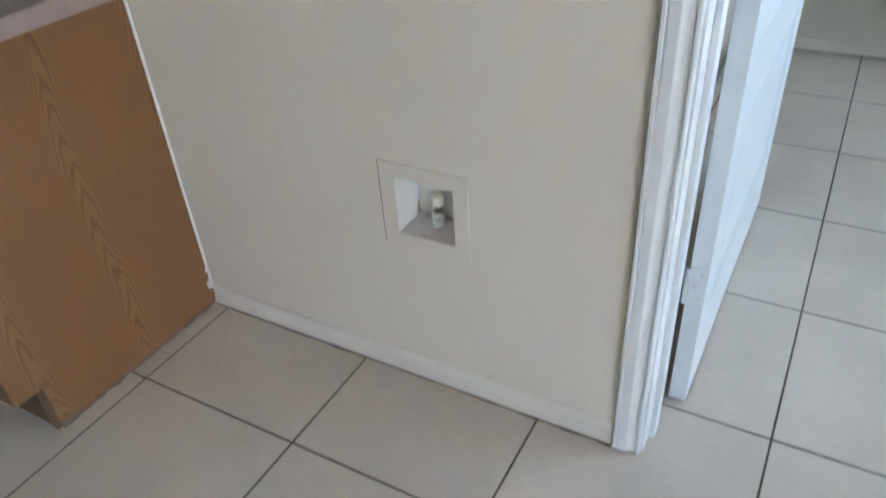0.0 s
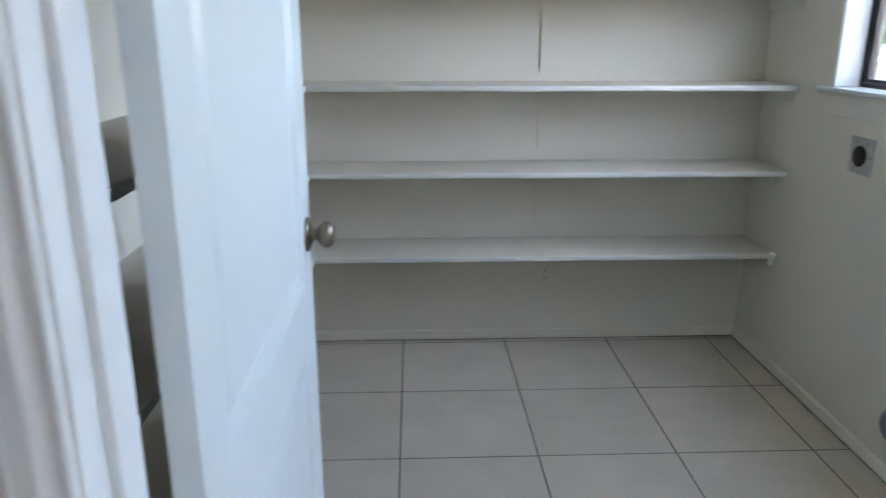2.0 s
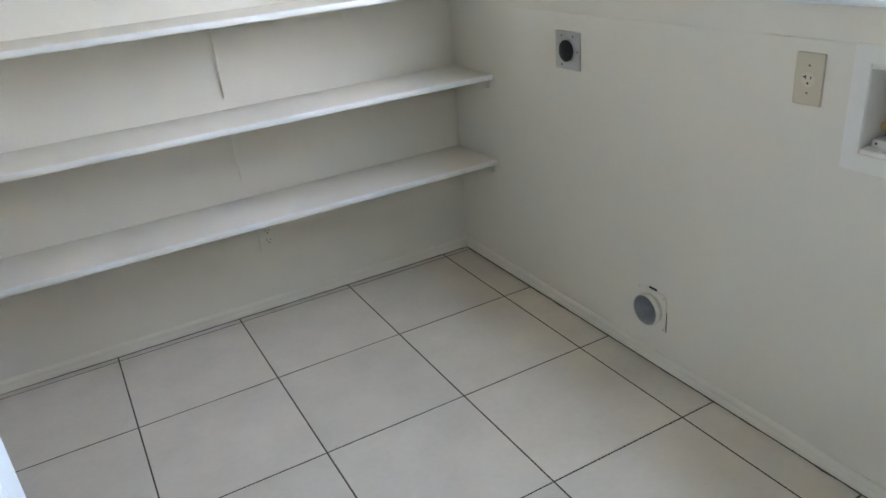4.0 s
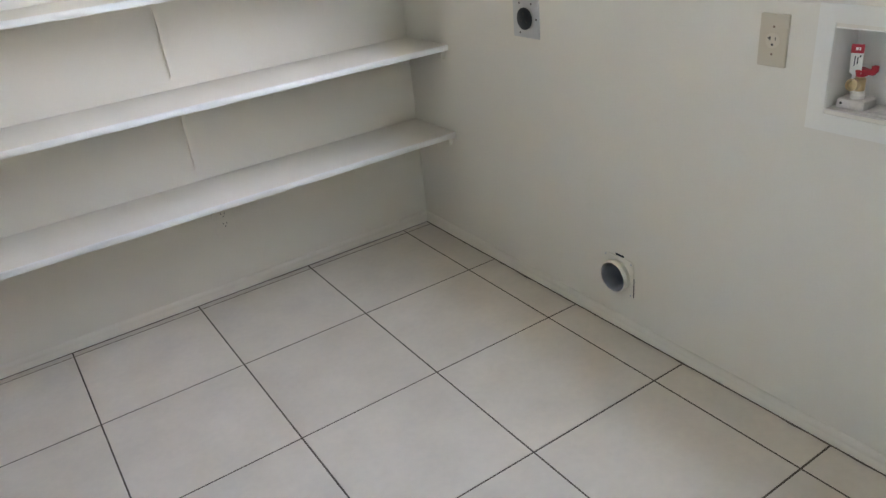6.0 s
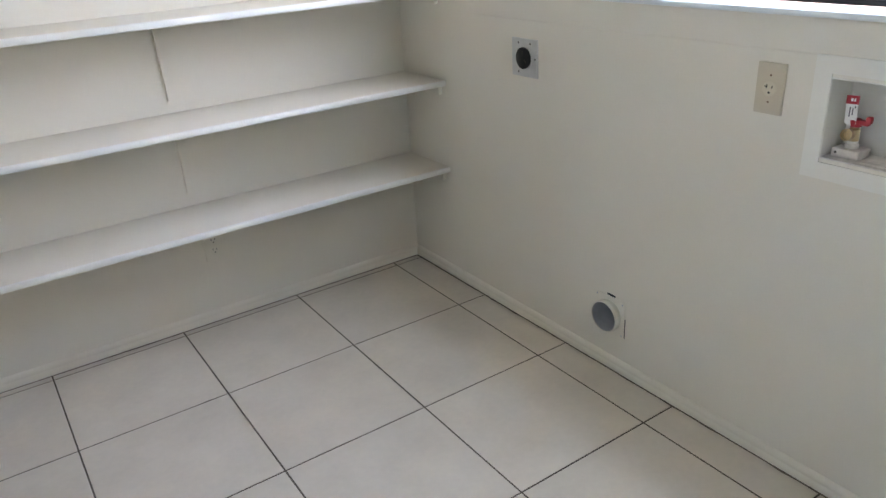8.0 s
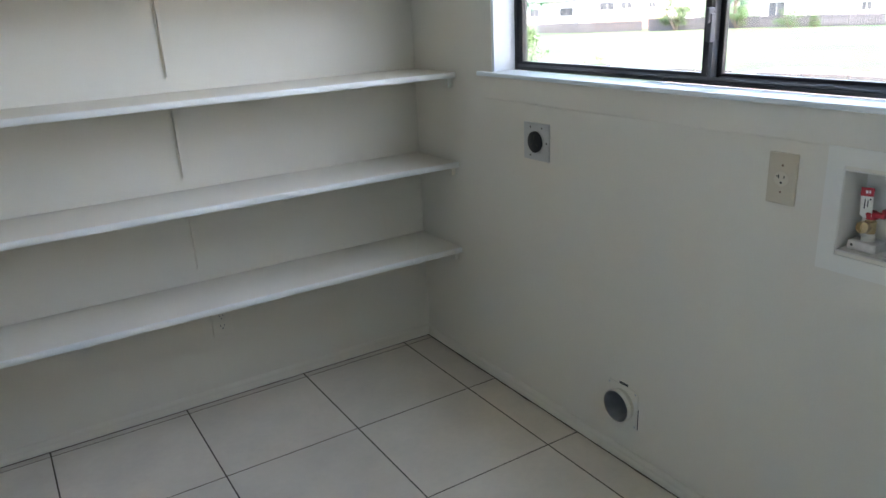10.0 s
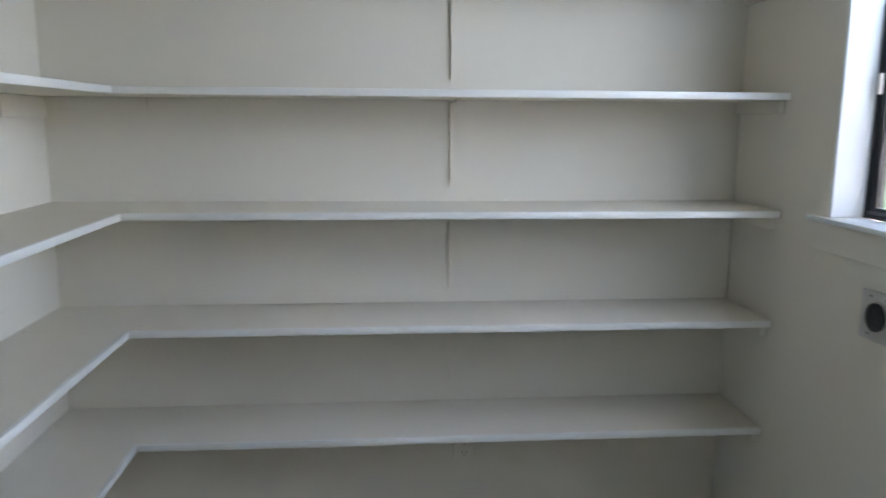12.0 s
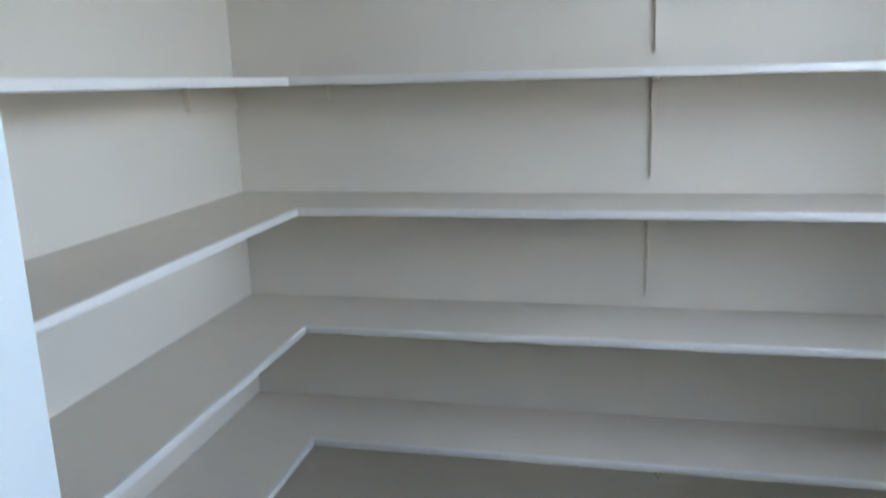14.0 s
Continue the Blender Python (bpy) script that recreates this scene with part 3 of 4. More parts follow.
def bracket(parent, x, y, ztop, reach=0.20, drop=0.275):
    """A stamped shelf bracket: tapering arm and wall leg, each with a pressed ridge."""
    bm = bmesh.new()
    # wall leg, narrowing downwards
    prism(bm, [(-0.012, 0), (0.012, 0), (0.0035, -drop), (-0.0035, -drop)], pose(x, y - 0.0002, ztop, 90, 0, 0), 0.002)
    prism(bm, [(-0.0045, -0.004), (0.0045, -0.004), (0.0008, -drop + 0.012), (-0.0008, -drop + 0.012)], pose(x, y - 0.0021, ztop, 90, 0, 0), 0.0095)
    # arm under the board
    prism(bm, [(-0.012, -0.002), (0.012, -0.002), (0.006, -reach), (-0.006, -reach)], pose(x, y, ztop - 0.0022, 0, 0, 0), 0.002)
    prism(bm, [(-0.0045, -0.004), (0.0045, -0.004), (0.001, -reach + 0.012), (-0.001, -reach + 0.012)], pose(x, y, ztop - 0.010, 0, 0, 0), 0.0078)
    part("bracket", bm, BOARD, parent, "white painted stamped shelf bracket")


def build_shelves():
    for k, z in enumerate(SHELF_Z):
        # board along the north wall
        s = thing("wall_shelf", (0, 0, z), "long white painted wooden wall shelf on brackets", "shelf", "laundry wall shelves")
        y0, y1 = YN - SD, YN - 0.001
        part("board", boxes((XW + 0.001, y0 + 0.0115, -ST, XE - 0.001, y1, 0.0), bevel=0.001), BOARD, s)
        part("edge_strip", boxes((XW + SD - 0.001, y0, -ST, XE - 0.002, y0 + 0.011, 0.001), bevel=0.0025), SHELF, s, "painted front edge strip", smooth=True)
        part("cleat", boxes((XE - 0.018, y0 + 0.030, -ST - 0.036, XE - 0.0005, y1, -ST - 0.0005), bevel=0.0015), WALL, s, "wall-coloured support cleat")
        if k == 3:
            part("cleat", boxes((XW + 0.0005, y0 + 0.012, -ST - 0.062, XW + 0.018, y1 - 0.02, -ST - 0.0005), bevel=0.0015), WALL, s)
        part("cleat", boxes((XW + 0.0185, y1 - 0.018, -ST - 0.040, 0.126, y1, -ST - 0.0005), bevel=0.0015), WALL, s)
        if k:
            bracket(s, XB, YN - 0.0005, -ST - 0.0005)
        # board along the west wall
        s = thing("wall_shelf", (0, 0, z), "white painted wooden wall shelf joining the corner", "shelf", "laundry wall shelves")
        x1 = XW + SD + 0.010
        ye = YL + 0.002
        part("board", boxes((XW + 0.001, ye, -ST, x1 - 0.0115, y0 + 0.011, 0.0), bevel=0.001), BOARD, s)
        part("edge_strip", boxes((x1 - 0.011, ye, -ST, x1, y0 + 0.0005, 0.001), bevel=0.0025), SHELF, s, "painted front edge strip", smooth=True)
        part("cleat", boxes((XW + 0.0195, ye, -ST - 0.04, x1 - 0.02, ye + 0.018, -ST - 0.0005), bevel=0.0015), WALL, s, "wall-coloured support cleat")


build_shelves()


# ---- small fixtures ----
def on_east(y, z):
    """Local x to the right as one faces the wall, local y up, local z out of the wall."""
    return pose(XE, y, z, 90, 0, -90)


def on_south(x, z):
    return pose(x, YA, z, 90, 0, 0)


def on_north(x, z):
    return pose(x, YN, z, 90, 0, 0)


def plate_mesh(w, h, d):
    bm = bmesh.new()
    box(bm, -w / 2, -h / 2, 0.0004, w / 2, h / 2, d)
    top = [e for e in bm.edges if all(v.co.z > d - 1e-6 for v in e.verts)]
    up = [e for e in bm.edges if abs(e.verts[0].co.z - e.verts[1].co.z) > d * 0.5]
    bmesh.ops.bevel(bm, geom=top + up, offset=min(0.0025, d * 0.7), segments=2, profile=0.6, affect="EDGES")
    return bm


def screws(parent, spots, z, mat, r=0.0032):
    for x, y in spots:
        part("screw", lathe(bmesh.new(), [(r, 0), (r, 0.0006), (r * 0.6, 0.0013), (0, 0.0014)], 14, pose(x, y, z)), mat, parent, smooth=True)


def receptacle_face(parent, cy, mat, r=0.0172):
    face = part("receptacle", lathe(bmesh.new(), [(r, 0.003), (r, 0.0062), (r - 0.001, 0.0070), (0, 0.0071)], 32, pose(0, cy, 0)), mat, parent, "single round receptacle face", smooth=True)
    part("slot", boxes((-0.0080, cy + 0.0006, 0.0066, -0.0052, cy + 0.0090, 0.0075), (-0.0125, cy + 0.0036, 0.0066, -0.0080, cy + 0.0062, 0.0075)), BLACK, face)
    part("slot", boxes((0.0055, cy + 0.0010, 0.0066, 0.0076, cy + 0.0080, 0.0075)), BLACK, face)
    part("slot", lathe(bmesh.new(), [(0.0028, 0.0066), (0.0028, 0.0075)], 12, pose(0, cy - 0.0085, 0)), BLACK, face)


def build_outlets():
    o = thing("dryer_outlet", on_east(-0.704, 0.941), "steel plate with a black round dryer receptacle", "outlet")
    part("cover_plate", plate_mesh(0.122, 0.118, 0.005), STEEL, o)
    part("receptacle_rim", lathe(bmesh.new(), [(0.037, 0.0045), (0.037, 0.0068), (0.034, 0.0075)], 36), STEEL, o, smooth=True)
    part("receptacle", lathe(bmesh.new(), [(0.0335, 0.005), (0.0335, 0.0125), (0.0315, 0.0140), (0, 0.0142)], 36), BLACK, o, "black round receptacle face", smooth=True)
    for a in (90, 210, 330):
        q = pose(0.015 * math.cos(radians(a)), 0.015 * math.sin(radians(a)), 0.0141, 0, 0, a)
        part("slot", prism(bmesh.new(), [(-0.006, -0.0015), (0.006, -0.0015), (0.006, 0.0015), (-0.006, 0.0015)], q, 0.0006), NICKELD, o)
    screws(o, ((-0.028, 0.045), (0.028, 0.045), (0.050, 0.0), (-0.028, -0.045)), 0.005, NICKELD)

    o = thing("wall_outlet", on_east(-1.5515, 0.969), "beige plastic wall plate with one receptacle", "outlet")
    part("cover_plate", plate_mesh(0.069, 0.115, 0.006), BEIGE, o)
    receptacle_face(o, 0.0, BEIGED)
    screws(o, ((0, 0.030), (0, -0.030)), 0.006, FILLER, 0.0026)

    o = thing("wall_outlet", on_north(1.088, 0.303), "wall-painted duplex outlet under the lowest shelf", "outlet")
    part("cover_plate", plate_mesh(0.072, 0.115, 0.0045), WALL, o)
    for cy in (0.0195, -0.0195):
        f = part("receptacle", lathe(bmesh.new(), [(0.0165, 0.003), (0.0165, 0.0052), (0, 0.0056)], 28, pose(0, cy, 0)), WALL, o, smooth=True)
        part("slot", boxes((-0.0075, cy + 0.001, 0.0052, -0.0055, cy + 0.008, 0.0060)), BLACK, f)
        part("slot", boxes((0.0055, cy + 0.001, 0.0052, 0.0075, cy + 0.007, 0.0060)), BLACK, f)
        part("slot", lathe(bmesh.new(), [(0.0024, 0.0052), (0.0024, 0.0060)], 12, pose(0, cy - 0.007, 0)), BLACK, f)

    for x, z in ((-0.579, 1.137), (-1.190, 1.127)):
        o = thing("wall_outlet", on_south(x, z), "beige plastic duplex outlet plate above the counter height", "outlet", "kitchen outlets")
        part("cover_plate", plate_mesh(0.068, 0.114, 0.006), BEIGE, o)
        for cy in (0.0195, -0.0195):
            receptacle_face(o, cy, BEIGED, 0.0155)
        screws(o, ((0, 0.0),), 0.006, NICKELD)


def valve_tray(parent, w, h, depth, mat):
    """An open tray let into the wall: back, sides and sloping floor."""
    t = 0.003
    bm = bmesh.new()
    box(bm, -w / 2 + 0.0005, -h / 2 + 0.0005, -depth, w / 2 - 0.0005, h / 2 - 0.0005, -depth + t)
    box(bm, -w / 2 + 0.0005, -h / 2 + 0.0005, -depth + t, -w / 2 + t, h / 2 - 0.0005, 0.001)
    box(bm, w / 2 - t, -h / 2 + 0.0005, -depth + t, w / 2 - 0.0005, h / 2 - 0.0005, 0.001)
    box(bm, -w / 2 + t, h / 2 - t, -depth + t, w / 2 - t, h / 2 - 0.0005, 0.001)
    part("tray", bm, mat, parent)
    part("tray_floor", boxes((-w / 2 + t, -h / 2 + 0.0005, -depth + t, w / 2 - t, -h / 2 + t, 0.001)), DUSTYP, parent, "dusty tray floor")


def build_valve_boxes():
    # ice-maker box in the kitchen wall
    cx, cz = (BX0 + BX1) / 2, (BZ0 + BZ1) / 2
    w, h = BX1 - BX0, BZ1 - BZ0
    b = thing("ice_maker_valve_box", on_south(cx, cz), "white plastic recessed water valve box in the wall", "valve box")
    part("frame", frame_ring(bmesh.new(), -w / 2 - 0.031, -h / 2 - 0.030, w / 2 + 0.031, h / 2 + 0.030, 0.033, 0.0006, 0.0036, Matrix(), 0.0012), WALL, b, "wall-painted frame flange")
    valve_tray(b, w, h, 0.09, WHITEP)
    bx = -0.002
    lo = -h / 2 + 0.003
    up = pose(bx, lo, -0.052, -90, 0, 0) @ Matrix.Diagonal((0.86, 0.86, 0.80, 1))
    part("valve_body", lathe(bmesh.new(), [(0.0135, 0.0), (0.0135, 0.014), (0.0105, 0.016), (0.0105, 0.019), (0.0145, 0.023), (0.0165, 0.030), (0.0155, 0.039), (0.011, 0.044)], 24, up), WHITEP, b, "white plastic valve body", smooth=True)
    part("valve_stem", lathe(bmesh.new(), [(0.0095, 0.043), (0.0125, 0.046), (0.0125, 0.053), (0.0085, 0.055), (0.0085, 0.059), (0.0118, 0.061), (0.0118, 0.066)], 20, up), CHROME, b, "chrome valve stem", smooth=True)
    part("spout", lathe(bmesh.new(), [(0.0065, 0.0), (0.0065, 0.012), (0.0085, 0.013), (0.0085, 0.026), (0.006, 0.027)], 18, pose(bx - 0.004, lo + 0.026, -0.048, -15, -70, 0) @ Matrix.Scale(0.75, 4)), CHROME, b, smooth=True)
    bm = lathe(bmesh.new(), [(0.0140, 0.066), (0.0158, 0.068), (0.0158, 0.092), (0.0140, 0.096), (0, 0.0965)], 12, up)
    part("knob", bm, CAPW, b, "cream ribbed valve knob", smooth=False)
    part("nut", lathe(bmesh.new(), [(0.0145, 0.0), (0.0145, 0.010)], 6, up), WHITEP, b)
    part("sealant", boxes((-w / 2 - 0.0330, -h / 2 - 0.026, 0.0003, -w / 2 - 0.0312, h / 2 + 0.030, 0.0032)), FILLER, b, "dark gap along the frame")

    # washer box in the laundry wall
    cy, cz = (VY0 + VY1) / 2, (VZ0 + VZ1) / 2
    w, h = VY1 - VY0, VZ1 - VZ0
    b = thing("washer_valve_box", on_east(cy, cz), "white recessed washing machine valve box with red valve", "valve box")
    part("frame", frame_ring(bmesh.new(), -w / 2 - 0.035, -h / 2 - 0.045, w / 2 + 0.035, h / 2 + 0.045, 0.037, 0.0006, 0.0055, Matrix(), 0.001), BASEP, b, "pale painted frame flange")
    valve_tray(b, w, h, 0.09, WHITEP)
    lo = -h / 2 + 0.003
    for bx, handle, label in ((-0.070, RED, "red valve handle"), (0.062, GALV, "pale valve handle")):
        up = pose(bx, lo, -0.045, -90, 0, 0)
        part("valve_base", boxes((bx - 0.030, lo, -0.070, bx + 0.030, lo + 0.020, -0.020), bevel=0.003), DUSTYP, b, "dusty plastic valve base", smooth=True)
        part("screw", lathe(bmesh.new(), [(0.004, 0), (0, 0.002)], 12, pose(bx - 0.02, lo + 0.011, -0.0205)), NICKELD, b)
        part("nut", lathe(bmesh.new(), [(0.014, 0.020), (0.014, 0.028), (0.0115, 0.031), (0.0115, 0.036)], 20, up), WHITEP, b, smooth=True)
        part("valve_body", lathe(bmesh.new(), [(0.0095, 0.034), (0.012, 0.037), (0.012, 0.060), (0.009, 0.063), (0.009, 0.070)], 22, up), BRASS, b, "brass valve body", smooth=True)
        part("hose_spout", lathe(bmesh.new(), [(0.0085, 0.0), (0.0085, 0.012), (0.0125, 0.0125), (0.0125, 0.026), (0.0105, 0.0265), (0.0105, 0.010), (0, 0.009)], 24, pose(bx, lo + 0.049, -0.038, -12, 0, 0), caps=False), BRASS, b, "threaded brass hose spout", smooth=True)
        bm = bmesh.new()
        lathe(bm, [(0.010, 0.066), (0.0135, 0.068), (0.0135, 0.080), (0.010, 0.083)], 18, up)
        box(bm, bx - 0.020, lo + 0.072, -0.051, bx + 0.030, lo + 0.083, -0.036, bevel=0.003)
        box(bm, bx + 0.022, lo + 0.077, -0.050, bx + 0.034, lo + 0.092, -0.037, bevel=0.003)
        part("handle", bm, handle, b, label, smooth=True)
        if handle is RED:
            tagp = pose(bx - 0.008, lo + 0.078, -0.034, -8, 0, 4)
            part("tag", prism(bmesh.new(), [(-0.011, -0.004), (0.002, -0.010), (0.014, -0.004), (0.013, 0.036), (-0.013, 0.036)], tagp, 0.0008), WHITEP, b, "white card tag with dark print")
            part("tag_band", prism(bmesh.new(), [(-0.014, 0.036), (0.013, 0.036), (0.013, 0.054), (-0.014, 0.054)], tagp, 0.0012), RED, b, "red tag band")
            part("tag_print", boxes((-0.004, 0.042, 0.0012, 0.001, 0.048, 0.0016), (0.003, 0.042, 0.0012, 0.006, 0.048, 0.0016)), WHITEP, b, at=tagp)
            part("tag_print", boxes((-0.004, 0.010, 0.0009, -0.002, 0.030, 0.0013), (0.002, 0.014, 0.0009, 0.004, 0.028, 0.0013), (0.006, 0.028, 0.0009, 0.009, 0.032, 0.0013)), BLACK, b, at=tagp)
    part("debris", boxes((-0.03, lo, -0.030, 0.10, lo + 0.003, -0.012), bevel=0.001), DUSTYP, b)


def build_vent():
    v = thing("dryer_vent", on_east(-1.102, 0.191), "white painted dryer vent with a round metal collar", "vent")
    bm = bmesh.new()
    steps, r, hs = 36, 0.050, 0.064
    ring_in, ring_out = [], []
    for z in (0.0005, 0.0030):
        a = [bm.verts.new((r * math.cos(2 * math.pi * k / steps), r * math.sin(2 * math.pi * k / steps), z)) for k in range(steps)]
        o = []
        for k in range(steps):
            c, s = math.cos(2 * math.pi * k / steps), math.sin(2 * math.pi * k / steps)
            f = hs / max(abs(c), abs(s))
            o.append(bm.verts.new((c * f, s * f, z)))
        ring_in.append(a)
        ring_out.append(o)
    for k in range(steps):
        j = (k + 1) % steps
        bm.faces.new((ring_in[1][k], ring_out[1][k], ring_out[1][j], ring_in[1][j]))
        bm.faces.new((ring_in[0][j], ring_out[0][j], ring_out[0][k], ring_in[0][k]))
        bm.faces.new((ring_out[0][k], ring_out[0][j], ring_out[1][j], ring_out[1][k]))
        bm.faces.new((ring_in[0][j], ring_in[0][k], ring_in[1][k], ring_in[1][j]))
    part("flange", bm, WALL, v, "wall-painted square flange")
    part("collar", lathe(bmesh.new(), [(0.0500, -0.004), (0.0510, 0.013), (0.0525, 0.015), (0.0525, 0.018), (0.0510, 0.020), (0.0505, 0.029), (0.0492, 0.029), (0.0490, 0.013), (0.0488, 0.0015)], 44, caps=False), WALL, v, "white painted round collar", smooth=True)
    part("duct", lathe(bmesh.new(), [(0.0486, 0.026), (0.0486, -0.060), (0.0470, -0.062), (0.0470, -0.125), (0, -0.126)], 40, caps=False), GALV, v, "grey metal duct inside", smooth=True)
    part("damper", prism(bmesh.new(), [(-0.040, -0.010), (0.040, -0.010), (0.044, 0.0), (0.030, 0.030), (0.0, 0.042), (-0.030, 0.030), (-0.044, 0.0)], pose(0, 0, -0.085, -25, 0, 0), 0.0015), GALV, v)
    part("gap", boxes((-0.012, 0.0655, 0.0004, 0.022, 0.0725, 0.0014)), BLACK, v, "dark gap above the flange")
    part("gap", boxes((0.0645, -0.060, 0.0004, 0.0668, 0.008, 0.0014)), BLACK, v)
    screws(v, ((-0.052, 0.056), (0.054, 0.054), (-0.055, -0.055), (0.055, -0.055)), 0.003, GALV)


build_outlets()
build_valve_boxes()
build_vent()


# ---- kitchen cabinet and counter ----
def build_cabinet():
    CX, CY0, CT = -0.966, -3.018, 0.840
    c = thing("base_cabinet", (CX, YA, 0.0), "oak laminate kitchen base cabinet with scuffed base", "cabinet")
    d = CY0 - YA
    # side with its toe notch
    bm = bmesh.new()
    prism(bm, [(-0.001, 0.004), (d + 0.056, 0.004), (d + 0.056, 0.129), (d + 0.020, 0.129), (d + 0.020, CT), (-0.001, CT)], pose(-0.018, 0, 0, 90, 0, 90), 0.018)
    part("side_panel", bm, OAK, c)
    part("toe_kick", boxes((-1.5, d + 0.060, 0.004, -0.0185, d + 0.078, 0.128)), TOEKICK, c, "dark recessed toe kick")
    # solid dark strip in place of the narrow slit at the toe notch
    part("toe_strip", boxes((-0.0060, d + 0.0562, 0.006, 0.0012, d + 0.067, 0.128)), TOEKICK, c, "dark strip drawn as the slit by the panel edge")
    part("body", boxes((-1.5, d + 0.022, 0.130, -0.0185, -0.001, CT), bevel=0.001), OAK, c)
    rows = [(-0.040, d, 0.1295, 0.0, d + 0.0195, CT), (-1.5, d, CT - 0.045, -0.0405, d + 0.0195, CT), (-1.5, d, 0.1295, -0.0405, d + 0.0195, 0.150), (-0.53, d, 0.1505, -0.49, d + 0.0195, CT - 0.0455)]
    part("face_frame", boxes(*rows, bevel=0.0015), OAK, c)
    for x0, x1 in ((-0.478, -0.052), (-0.970, -0.540)):
        door = part("door", boxes((x0, d - 0.019, 0.16, x1, d - 0.0005, 0.66), bevel=0.003), OAK, c, "oak cabinet door")
        part("knob", lathe(bmesh.new(), [(0.006, 0), (0.006, 0.012), (0.014, 0.017), (0.013, 0.024), (0, 0.027)], 20, pose(x0 + 0.03, d - 0.019, 0.62, 90, 0, 0)), NICKEL, door, smooth=True)
        drawer = part("drawer_front", boxes((x0, d - 0.019, 0.68, x1, d - 0.0005, 0.81), bevel=0.003), OAK, c, "oak drawer front")
        part("knob", lathe(bmesh.new(), [(0.006, 0), (0.006, 0.012), (0.014, 0.017), (0.013, 0.024), (0, 0.027)], 20, pose((x0 + x1) / 2, d - 0.019, 0.745, 90, 0, 0)), NICKEL, drawer, smooth=True)
    # ragged old sealant along the floor, white bead up the wall
    bm = bmesh.new()
    rnd = random.Random(4)
    prev, y = None, -0.01
    while y > d + 0.058:
        wd, ht = rnd.uniform(0.003, 0.010), rnd.uniform(0.005, 0.016)
        ring = [bm.verts.new(p) for p in ((0.0004, y, 0.001), (wd, y, 0.001), (wd * 0.5, y, ht * 0.6), (0.0004, y, ht))]
        if prev:
            for k in range(4):
                bm.faces.new((prev[k], prev[(k + 1) % 4], ring[(k + 1) % 4], ring[k]))
        else:
            bm.faces.new(ring)
        prev = ring
        y -= rnd.uniform(0.010, 0.030)
    bm.faces.new(prev[::-1])
    part("floor_sealant", bm, FILLER, c, "cracked brown sealant along the floor")
    for z, r in ((0.066, 0.009), (0.072, 0.006), (0.11, 0.004), (0.058, 0.007)):
        bm = lathe(bmesh.new(), [(r, -r * 0.9), (r * 1.1, 0), (r * 0.6, r * 0.8), (0, r)], 8, pose(0.003, -0.007 - r * 0.3, z, 80 * r / 0.009, 25, 40))
        part("sealant_lump", bm, CAULK, c, "lump of white sealant in the corner", smooth=True)
    part("wall_sealant", boxes((0.0003, -0.0065, 0.06, 0.0062, -0.0004, CT), bevel=0.0015), CAULK, c, "white sealant bead along the wall")

    k = thing("countertop", (CX, YA, CT), "mauve laminate worktop with backsplash", "countertop")
    part("worktop", boxes((-1.5, d - 0.03, 0.0005, 0.016, -0.0205, 0.040), bevel=0.003), LAMINATE, k, smooth=True)
    part("backsplash", boxes((-1.5, -0.020, 0.0005, 0.016, -0.0005, 0.135), bevel=0.003), LAMINATE, k, "laminate backsplash", smooth=True)


build_cabinet()


